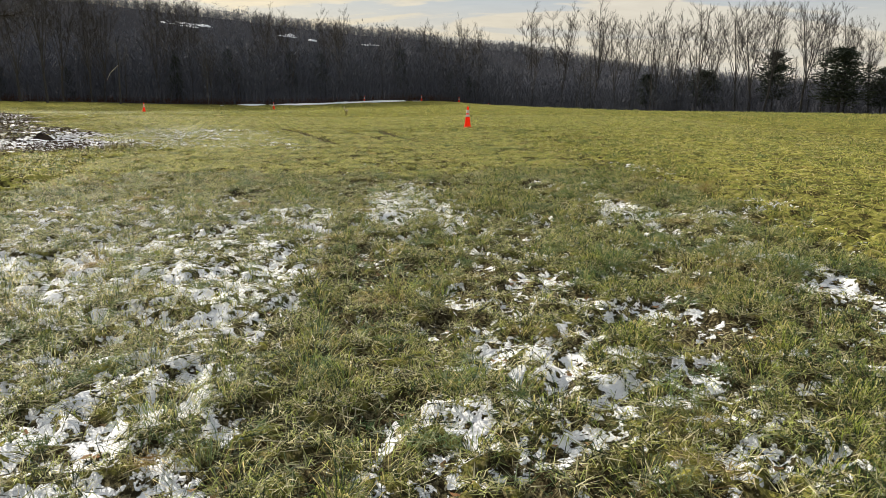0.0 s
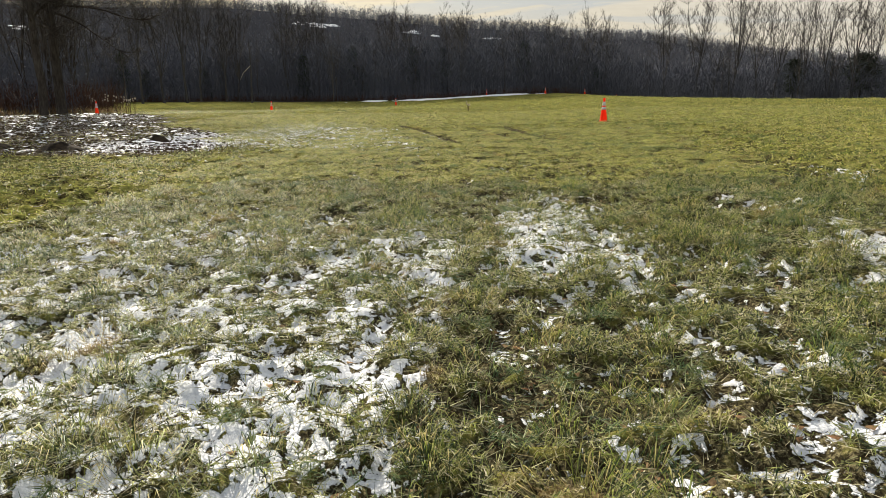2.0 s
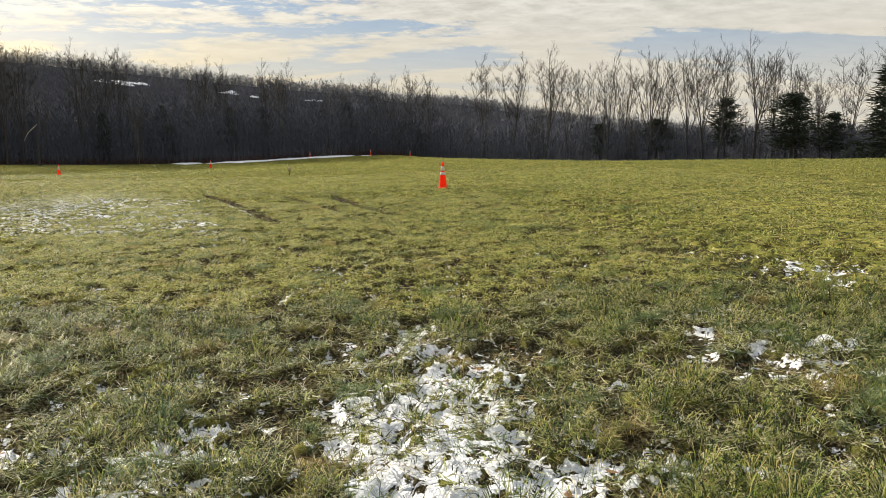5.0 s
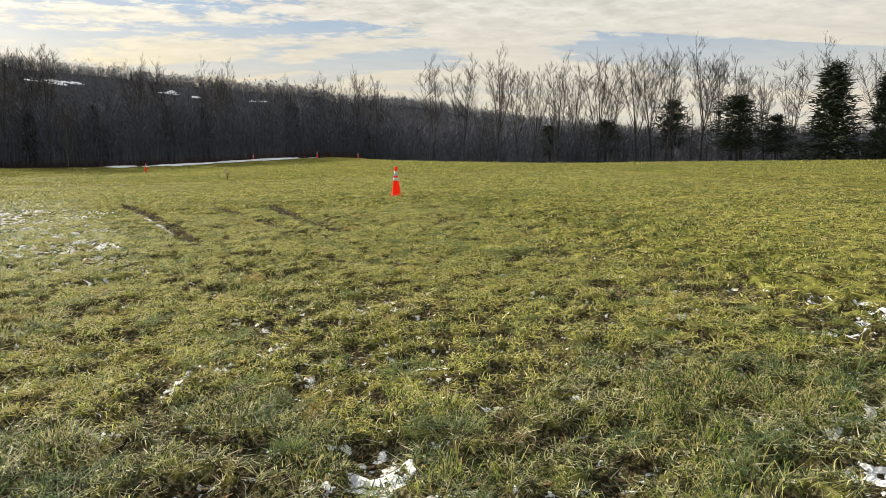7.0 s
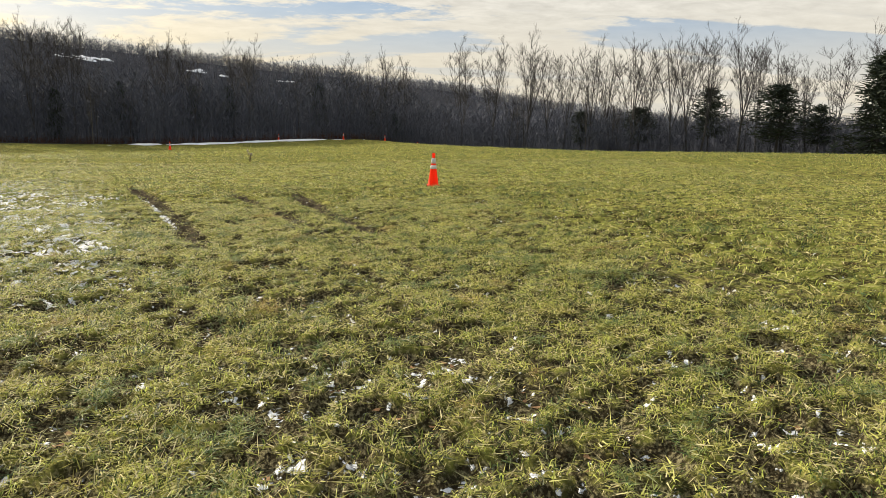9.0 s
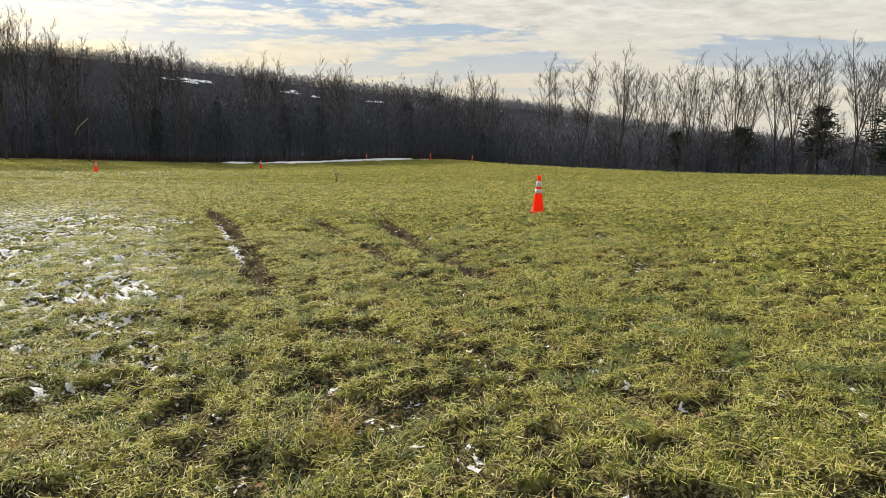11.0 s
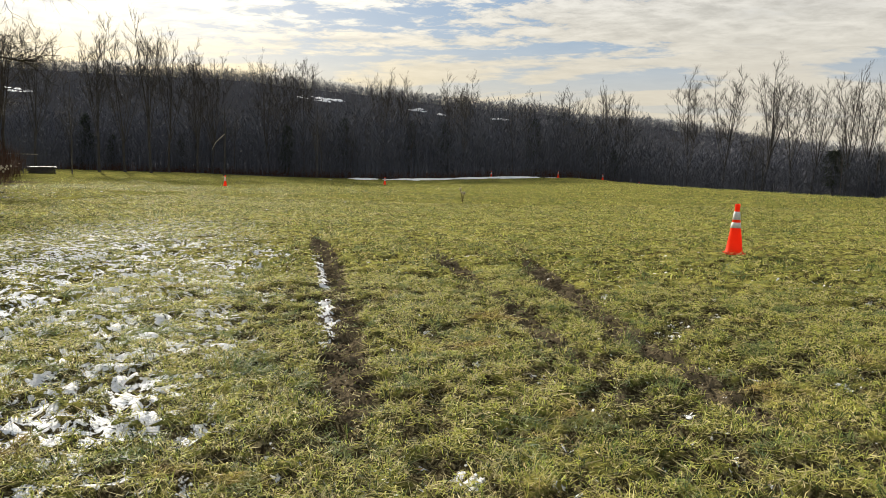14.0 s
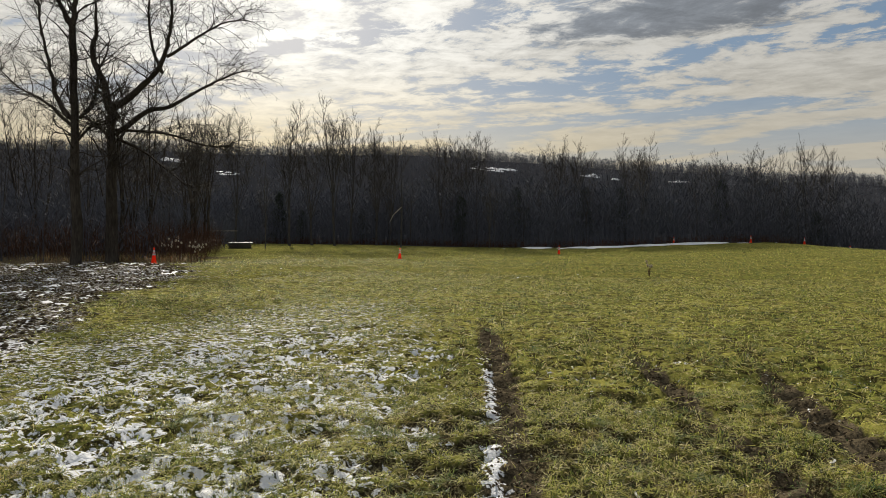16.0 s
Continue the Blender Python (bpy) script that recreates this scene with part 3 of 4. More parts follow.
# fallen leaves in the thin turf
n_leaf = 2600
lx, ly = RNG.uniform(-3.2, 3.0, n_leaf), RNG.uniform(2.0, 21, n_leaf)
k = clump(lx, ly) < 0.45
lx, ly = lx[k], ly[k]
la, ls = RNG.uniform(0, 6.28, len(lx)), RNG.uniform(0.018, 0.04, len(lx))
lv = np.empty((len(lx), 4, 3))
for q, (u, v, h) in enumerate(((1, 0, 0.012), (0.1, 0.55, 0.004), (-1, 0, 0.014), (0.1, -0.55, 0.006))):
    lv[:, q, 0] = lx + ls * (u * np.cos(la) - v * np.sin(la))
    lv[:, q, 1] = ly + ls * (u * np.sin(la) + v * np.cos(la))
    lv[:, q, 2] = ground_z(lx, ly) + h + RNG.uniform(0, 0.012, len(lx))
tagged(new("fallen_leaves", from_arrays("fallen_leaves", lv.reshape(-1, 3), np.arange(len(lx) * 4).reshape(-1, 4), LEAF)), "dead brown leaves lying in thin turf", "leaves", kind="stuff")


# ---- trees ----
def tube(path, radii, sides, verts, faces):
    """Adds a tapered tube along a path of points to lists of vertices and triangles."""
    base, n = len(verts), len(path)
    for i, p in enumerate(path):
        d = (path[min(i + 1, n - 1)] - path[max(i - 1, 0)]).normalized()
        u = d.orthogonal().normalized()
        v = d.cross(u)
        for s in range(sides):
            a = 2 * math.pi * s / sides
            verts.append(p + (u * math.cos(a) + v * math.sin(a)) * radii[i])
    for i in range(n - 1):
        for s in range(sides):
            a, b = base + i * sides + s, base + i * sides + (s + 1) % sides
            faces.append((a, b, b + sides))
            faces.append((a, b + sides, a + sides))


def limb(rnd, start, way, length, radius, steps, bend, lift):
    """A crooked path with its radii."""
    path, radii, p, d = [start.copy()], [radius], start.copy(), way.normalized()
    for i in range(steps):
        d = (d + Vector((rnd.gauss(0, bend), rnd.gauss(0, bend), rnd.gauss(0, bend) + lift))).normalized()
        p = p + d * (length / steps)
        path.append(p.copy())
        radii.append(radius * (1 - 0.8 * (i + 1) / steps))
    return path, radii


def grow_tree(seed, height, girth, leaders, boughs, twigs, fine, fork_at=0.3, spread_out=0.3, tip=0.012, bark=None):
    """Meshes of a bare tree: a trunk that parts into steep leaders, upswept boughs, and a rounded crown of fine twigs."""
    bark = bark or BARK
    rnd = random.Random(seed)
    tv, tf, bv, bf, wv, wf = [], [], [], [], [], []

    def sliver(p, e, wide):
        s = Vector((-e.y, e.x, rnd.gauss(0, 0.1))).normalized() * wide
        b = len(wv)
        wv.extend((p - s, p + s, p + e))
        wf.append((b, b + 1, b + 2))

    trunk, tr = limb(rnd, Vector((0, 0, -0.3)), Vector((rnd.gauss(0, .05), rnd.gauss(0, .05), 1)), height * fork_at, girth, 5, 0.04, 0.04)
    tr = [girth * (1.3 if i == 0 else 1 - 0.25 * i / 5) for i in range(6)]
    tube(trunk, tr, 8, tv, tf)
    stems = []
    for k in range(leaders):
        a = 2 * math.pi * k * 0.381 + rnd.uniform(-0.4, 0.4)
        out = spread_out * rnd.uniform(0.35, 1.0) if k else 0.06
        i = rnd.randint(3, 5)
        d = Vector((math.cos(a) * out, math.sin(a) * out, 0.9))
        far = (height - trunk[i].z) * (1.0 - 0.22 * (out / spread_out) ** 2) * (1.0 if k == 0 else rnd.uniform(0.84, 1.0))
        path, radii = limb(rnd, trunk[i], d, far, tr[i] * (0.7 if k == 0 else 0.45), 9, 0.032, 0.035)
        tube(path, [max(r, tip) for r in radii], 5, bv, bf)
        stems.append((path, radii))
    for k in range(boughs):
        path, radii = stems[k % len(stems)]
        i = rnd.randint(3, 9)
        a = rnd.uniform(0, 2 * math.pi)
        d = Vector((math.cos(a) * 0.8, math.sin(a) * 0.8, rnd.uniform(0.4, 1.1)))
        long = height * rnd.uniform(0.10, 0.22) * (1.25 - 0.07 * i)
        bp, br = limb(rnd, path[i], d, long, max(radii[i] * 0.4, tip * 1.2), 4, 0.12, 0.08)
        tube(bp, [max(r, tip * 0.7) for r in br], 3, bv, bf)
        for q in range(twigs):
            j = rnd.randint(1, 4)
            e = (bp[j] - bp[j - 1]).normalized() + Vector((rnd.gauss(0, 0.6), rnd.gauss(0, 0.6), rnd.uniform(-0.1, 0.5)))
            e = e.normalized() * height * rnd.uniform(0.03, 0.06)
            sliver(bp[j], e, tip * 0.7)
            for m in range(fine):
                g = e.normalized() + Vector((rnd.gauss(0, 0.6), rnd.gauss(0, 0.6), rnd.uniform(-0.1, 0.4)))
                sliver(bp[j] + e * rnd.uniform(0.2, 0.9), g.normalized() * height * rnd.uniform(0.015, 0.038), tip * 0.45)
    return [from_arrays(nm, np.array([tuple(v) for v in vv]), np.array(ff), mt, True) for nm, vv, ff, mt in
            (("trunk", tv, tf, bark), ("branchwork", bv, bf, bark), ("crown", wv, wf, TWIG))]


def plant(meshes, name, x, y, scale, turn, label, group, wide=1.0, sink=0.0):
    root = new(name)
    for nm, me in zip(("trunk", "branchwork", "crown"), meshes):
        part(nm, me, root)
    root.matrix_world = Matrix.LocRotScale((x, y, float(ground_z(x, y)) - sink), Euler((0, 0, turn)), (scale * wide, scale * wide, scale))
    return tagged(root, label, "tree", group)


KINDS = [grow_tree(100 + i, 18.0, 0.20, 6 + i % 3, 105, 10, 5, 0.26 + 0.06 * (i % 3), 0.38 + 0.08 * (i % 2), 0.024) for i in range(6)]
rnd = random.Random(4)


def by_azimuth(az, dist, eye=(-0.8, 11.4)):
    a = radians(az)
    return eye[0] - math.sin(a) * dist, eye[1] + math.cos(a) * dist


# the tall open row that stands against the sky on the right
for az, el in ((-8.5, 6.6), (-11.0, 6.8), (-13.6, 7.1), (-15.5, 5.9), (-16.7, 5.7), (-18.7, 6.6), (-20.3, 5.8), (-21.9, 7.1), (-23.2, 5.6), (-24.9, 6.8), (-26.1, 7.0), (-27.1, 6.8),
               (-29.7, 7.1), (-30.9, 6.2), (-32.6, 5.9), (-34.3, 4.8), (-36.0, 5.9), (-38.5, 6.6), (-41.5, 6.2), (-45.0, 6.0), (-49.0, 6.0)):
    d = 132 + rnd.uniform(-4, 6)
    x, y = by_azimuth(az, d)
    tall = d * math.tan(radians(el)) + 1.5 - float(relief(x, y))
    plant(KINDS[rnd.randrange(6)], "bare_tree", x, y, tall / 18.0, rnd.uniform(0, 6.28), "tall bare grey hardwood at the field's edge", "bare trees along the field", 0.95)


# ---- woods ----
def stick_woods(name, x, y, tall, wide, twigs, mat, label, thin=0.08, low=0.12):
    """Many far bare trees in one mesh: a thin stem and upswept twigs each."""
    n = len(x)
    z = relief(x, y) - 0.2
    a = RNG.uniform(0, np.pi, n)
    sx, sy = np.cos(a) * wide / 2, np.sin(a) * wide / 2
    tall = tall * (0.86 + 0.28 * vnoise(x, y, 0.11, 77))
    bend = RNG.normal(0, 0.04, (n, 2)) * tall[:, None]
    v = np.stack([np.stack([x - sx, y - sy, z], 1), np.stack([x + sx, y + sy, z], 1), np.stack([x + bend[:, 0], y + bend[:, 1], z + tall], 1)], 1)
    parts = [v.reshape(-1, 3)]
    i = np.repeat(np.arange(n), twigs)
    m = len(i)
    h, b, rad = RNG.uniform(low, 1.0, m) ** (0.8 if low else 1.25), RNG.uniform(0, 2 * np.pi, m), np.sqrt(RNG.random(m))
    out = rad * tall[i] * 0.26 * np.sqrt(np.clip(1.02 - (2 * h - 1.1) ** 2, 0.02, 1))
    bx, by, bz = x[i] + bend[i, 0] * h + np.cos(b) * out, y[i] + bend[i, 1] * h + np.sin(b) * out, z[i] + tall[i] * h * 0.94
    long = np.clip(tall[i] * 0.2, 0.35, 1.5) * RNG.uniform(0.5, 1.3, m)
    way_x, way_y, way_z = np.cos(b) * RNG.uniform(0, 0.7, m) + RNG.normal(0, 0.3, m), np.sin(b) * RNG.uniform(0, 0.7, m) + RNG.normal(0, 0.3, m), RNG.uniform(0.1, 1.0, m)
    c = RNG.uniform(0, 2 * np.pi, m)
    tx, ty = np.cos(c) * thin / 2, np.sin(c) * thin / 2
    t = np.stack([np.stack([bx - tx, by - ty, bz], 1), np.stack([bx + tx, by + ty, bz + 0.02], 1),
                  np.stack([bx + way_x * long, by + way_y * long, bz + way_z * long], 1)], 1)
    parts.append(t.reshape(-1, 3))
    v = np.concatenate(parts)
    return tagged(new(name, from_arrays(name, v, np.arange(len(v)).reshape(-1, 3), mat)), label, "woods", kind="stuff")


def scatter(count, x0, x1, d0, d1):
    x = RNG.uniform(x0, x1, count)
    return x, wood_edge(x) + d0 + (d1 - d0) * RNG.random(count) ** 1.4


wx, wy = scatter(4200, -150, 130, 1, 62)
stick_woods("far_woods", wx, wy, RNG.uniform(5.5, 10.5, 4200) * (1 - 0.24 * ease(wx, 0, 40)), RNG.uniform(0.05, 0.14, 4200), 56, HAZY_THICKET, "dense leafless grey-brown woods beyond the field", 0.11)
wx, wy = scatter(9000, -150, 130, -0.5, 14)
stick_woods("thicket", wx, wy, RNG.uniform(1.0, 4.2, 9000) * (1 - 0.45 * ease(wx, 5, 30)), RNG.uniform(0.05, 0.10, 9000), 9, HAZY_THICKET, "tangled leafless understorey along the edge of the woods", 0.085)
wx, wy = scatter(5000, -140, 120, -1.2, 2)
stick_woods("edge_brush", wx, wy, RNG.uniform(0.4, 1.3, 5000), RNG.uniform(0.04, 0.10, 5000), 5, BRUSH, "low red-brown brush at the foot of the woods")

bank_u, bank_v = np.meshgrid(np.linspace(-44, 14, 260), np.linspace(-4.0, 2.0, 22))
bank_y = wood_edge(bank_u) + bank_v - 1.5
bank_h = 0.9 * np.exp(-(bank_v / 1.9) ** 2) * np.exp(-((bank_u + 17) / 16) ** 2) + 1.4 * (fbm(bank_u, bank_y, 0.4, 4, 80) - 0.5) - 0.5
bank_i = (np.arange(21)[:, None] * 260 + np.arange(259)[None, :]).ravel()
snow_bank = from_arrays("snow_bank", np.stack([bank_u.ravel(), bank_y.ravel(), (ground_z(bank_u, bank_y) + 0.17 * np.tanh(bank_h / 0.3)).ravel()], 1), np.stack([bank_i, bank_i + 1, bank_i + 261, bank_i + 260], 1), SNOW, True)
tagged(new("snow_bank", snow_bank), "strip of old snow along the foot of the woods", "snow", kind="stuff")

# trees on the hill behind, with the clearings left open
ha = np.radians(RNG.uniform(-44, 62, 9600))
hr = np.where(np.arange(9600) < 5000, 185 + 215 * RNG.random(9600), RNG.uniform(392, 450, 9600))
hx, hy = -np.sin(ha) * hr, np.cos(ha) * hr


def clearing(x, y):
    return np.maximum.reduce([bell(x, y, cx, cy, sx, sy) for cx, cy, sx, sy in ((-113, 327, 15, 16), (-66, 335, 12, 12), (-32, 340, 9, 10), (-235, 253, 18, 12), (-200, 245, 16, 12))])


k = (clearing(hx, hy) < 0.5) | (RNG.random(len(hx)) < 0.75)
slope, ridge = k & (hr < 401) & (np.arange(9600) < 5000), k & (np.arange(9600) >= 5000)
stick_woods("hill_woods", hx[slope], hy[slope], RNG.uniform(4.0, 9.0, int(slope.sum())), RNG.uniform(0.10, 0.2, int(slope.sum())), 13, HAZY_HILLSIDE, "leafless woods covering the far hill", 0.36)
stick_woods("ridge_woods", hx[ridge], hy[ridge], RNG.uniform(3.2, 6.2, int(ridge.sum())), RNG.uniform(0.06, 0.12, int(ridge.sum())), 44, HAZY_HILLSIDE, "leafless woods along the ridge of the far hill", 0.30, 0.0)


def snow_field(cx, cy, sx, sy):
    xs, ys = np.linspace(cx - 1.2 * sx, cx + 1.2 * sx, 30), np.linspace(cy - 1.2 * sy, cy + 1.2 * sy, 30)
    v, f = grid(xs, ys, lambda x, y: relief(x, y) + 0.25 - 2.2 * (((x - cx) / sx) ** 2 + ((y - cy) / sy) ** 2) ** 2 + 3.2 * (fbm(x, y, 0.22, 3, 7) - 0.5))
    return tagged(new("snow_field", from_arrays("snow_field", v, f, SNOW, True)), "snow-covered clearing on the far wooded hill", "snow", kind="structure")


for cx, cy, sx, sy in ((-113, 327, 15, 9), (-70, 335, 7, 4), (-56, 333, 5, 4), (-32, 340, 7, 4), (-235, 253, 11, 5), (-200, 245, 10, 5)):
    snow_field(cx, cy, sx, sy)

# single trees that rise out of the woods
SLIM = [grow_tree(200 + i, 12.0, 0.10, 3, 36, 5, 4, 0.40, 0.24, 0.022) for i in range(5)]
for az, el, d in ((36.4, 9.2, 106), (34.6, 9.3, 108), (32.8, 9.8, 106), (31.5, 8.8, 109), (29.4, 8.1, 108), (28.4, 7.9, 110), (23.8, 7.6, 108), (22.6, 7.3, 110), (21.2, 7.7, 108), (14.8, 7.0, 110), (13.5, 7.1, 112),
                  (9.3, 6.7, 112), (8.0, 6.8, 112), (2.4, 5.6, 116), (-0.3, 5.9, 118), (-2.0, 5.6, 118), (-3.7, 6.0, 119), (-5.0, 5.6, 120), (40.5, 8.8, 104), (43.5, 9.2, 100), (46.0, 8.4, 98)):
    x, y = by_azimuth(az, d - 6, (-2.5, 19.7))
    tall = (d - 6) * math.tan(radians(el)) + 1.7 - float(relief(x, y))
    plant(KINDS[rnd.randrange(6)], "bare_tree", x, y, tall / 18.0, rnd.uniform(0, 6.28), "tall bare hardwood rising above the woods", "tall trees in the woods", 0.85)
for i in range(44):
    x = rnd.uniform(-125, 95)
    y = float(wood_edge(x)) + rnd.uniform(0.5, 9)
    plant(SLIM[rnd.randrange(5)], "bare_tree", x, y, rnd.uniform(0.65, 1.0), rnd.uniform(0, 6.28), "slim bare tree at the edge of the woods", "slim trees of the wood's edge")


# ---- conifers ----
def grow_conifer(seed, height, reach, low, whorls, broad):
    """Trunk, and a crown of drooping needle sprays in whorls."""
    r = random.Random(seed)
    tv, tf, nv, nf = [], [], [], []
    path, radii = limb(r, Vector((0, 0, -0.3)), Vector((0, 0, 1)), height, 0.2, 6, 0.02, 0.05)
    tube(path, [max(q, 0.03) for q in radii], 7, tv, tf)
    for k in range(whorls):
        u = low + (1 - low) * (k + r.uniform(0, 0.9)) / whorls
        out = reach * ((1 - ((u - low) / (1 - low)) ** 1.3) if not broad else math.sin(math.pi * min(1, 0.22 + 0.78 * (u - low) / (1 - low))) ** 0.6) * r.uniform(0.7, 1.1) + 0.25
        for b in range(6):
            a = 2 * math.pi * (b + r.random()) / 6
            start = Vector((0, 0, height * (u + r.uniform(-0.03, 0.03))))
            d = Vector((math.cos(a), math.sin(a), r.uniform(-0.3, 0.2)))
            bp, br = limb(r, start, d, out * r.uniform(0.4, 1.2), 0.04, 4, 0.10, 0.03)
            tube(bp, [0.05, 0.04, 0.03, 0.02, 0.012], 3, tv, tf)
            for q in range(26):
                j = r.randint(1, 4)
                p = bp[j] + Vector((r.gauss(0, 0.3), r.gauss(0, 0.3), r.gauss(0, 0.25)))
                e = Vector((math.cos(a) + r.gauss(0, 0.7), math.sin(a) + r.gauss(0, 0.7), r.gauss(0.1, 0.45))).normalized() * r.uniform(0.4, 0.95)
                s = e.cross(Vector((r.gauss(0, 1), r.gauss(0, 1), r.gauss(0, 1)))).normalized() * 0.085
                i = len(nv)
                nv += [p - s, p + s, p + e]
                nf.append((i, i + 1, i + 2))
    return [from_arrays(nm, np.array([tuple(v) for v in vv]), np.array(ff), mt) for nm, vv, ff, mt in (("trunk", tv, tf, BARK), ("crown", nv, nf, NEEDLE))]


FIR = [grow_conifer(300 + i, 11.0, 3.0, 0.06, 26, False) for i in range(2)]
PINE = [grow_conifer(310 + i, 10.0, 3.3, 0.30, 18, True) for i in range(2)]


def plant_conifer(meshes, x, y, scale, wide, label):
    root = new("conifer")
    for nm, me in zip(("trunk", "crown"), meshes):
        part(nm, me, root)
    root.matrix_world = Matrix.LocRotScale((x, y, float(ground_z(x, y)) - 0.1), Euler((0, 0, rnd.uniform(0, 6))), (scale * wide, scale * wide, scale))
    return tagged(root, label, "tree", "conifers among bare trees")


for az, el, d, meshes, tall0, wide in ((-27.6, 3.3, 133, PINE[1], 10, 0.85), (-32.3, 3.5, 126, PINE[0], 10, 1.2), (-35.0, 2.0, 128, PINE[1], 10, 1.0), (-38.6, 5.2, 120, FIR[1], 11, 1.25), (-42.0, 4.5, 120, FIR[0], 11, 1.1),
                                       (-22.5, 1.9, 134, PINE[1], 10, 1.2), (-18.0, 1.6, 134, PINE[0], 10, 1.0)):
    x, y = by_azimuth(az, d)
    tall = d * math.tan(radians(el)) + 1.6 - float(relief(x, y))
    plant_conifer(meshes, x, y, tall / tall0, wide, "dark green conifer among bare grey hardwoods")
for i in range(13):
    x = rnd.uniform(-75, 10)
    y = float(wood_edge(x)) + rnd.uniform(5, 22)
    plant_conifer(FIR[i % 2], x, y, rnd.uniform(0.45, 0.8), 0.9, "small dark conifer inside the leafless woods")


# ---- thicket and trees on the left ----
def bush_stems(name, n, x0, x1, y0, y1, tall, width, mat, label, inside):
    x, y = RNG.uniform(x0, x1, n), RNG.uniform(y0, y1, n)
    k = inside(x, y)
    x, y = x[k], y[k]
    n = len(x)
    v, f = blades(x, y, tall * RNG.uniform(0.35, 1.15, n), width * RNG.uniform(0.6, 1.3, n), RNG.uniform(0, 2 * np.pi, n), RNG.uniform(0.1, 1.0, n))
    return tagged(new(name, from_arrays(name, v, f, mat)), label, "brush", kind="stuff")


def thicket_zone(x, y):
    """Left of the line along which the pasture ends."""
    line = np.interp(y, [20, 36, 42, 48, 54, 75, 100], [-34, -27.5, -29, -30.2, -34.5, -51, -66])
    return (x < line + 1.2 * (vnoise(x, y, 0.7, 3) - 0.5)) & (y > 49.6 + 0.32 * (x + 33))


bush_stems("brush", 34000, -75, -26, 34, 75, 3.1, 0.026, BRUSH, "red-brown leafless brush at the edge of the pasture", thicket_zone)
bush_stems("dead_grass", 9000, -40, -25, 34, 56, 0.7, 0.016, STRAW, "dead straw-coloured grass before the brush", lambda x, y: thicket_zone(x - 0.8, y + 1.2))
bush_stems("dead_weeds", 2600, -12.5, -7.8, 17.2, 22.5, 0.25, 0.010, BRUSH, "dead brown weeds beside dug earth", lambda x, y: RNG.random(len(x)) < 1.2 * bell(x, y, -9.9, 19.4, 1.7, 1.5))
bx, by = RNG.uniform(-100, -34, 3400), RNG.uniform(44, 105, 3400)
k = thicket_zone(bx + 3, by)
bx, by = bx[k], by[k]
stick_woods("side_thicket", bx, by, RNG.uniform(1.6, 5.6, len(bx)), RNG.uniform(0.04, 0.11, len(bx)), 30, HAZY_THICKET, "tangled leafless saplings on the left of the pasture")



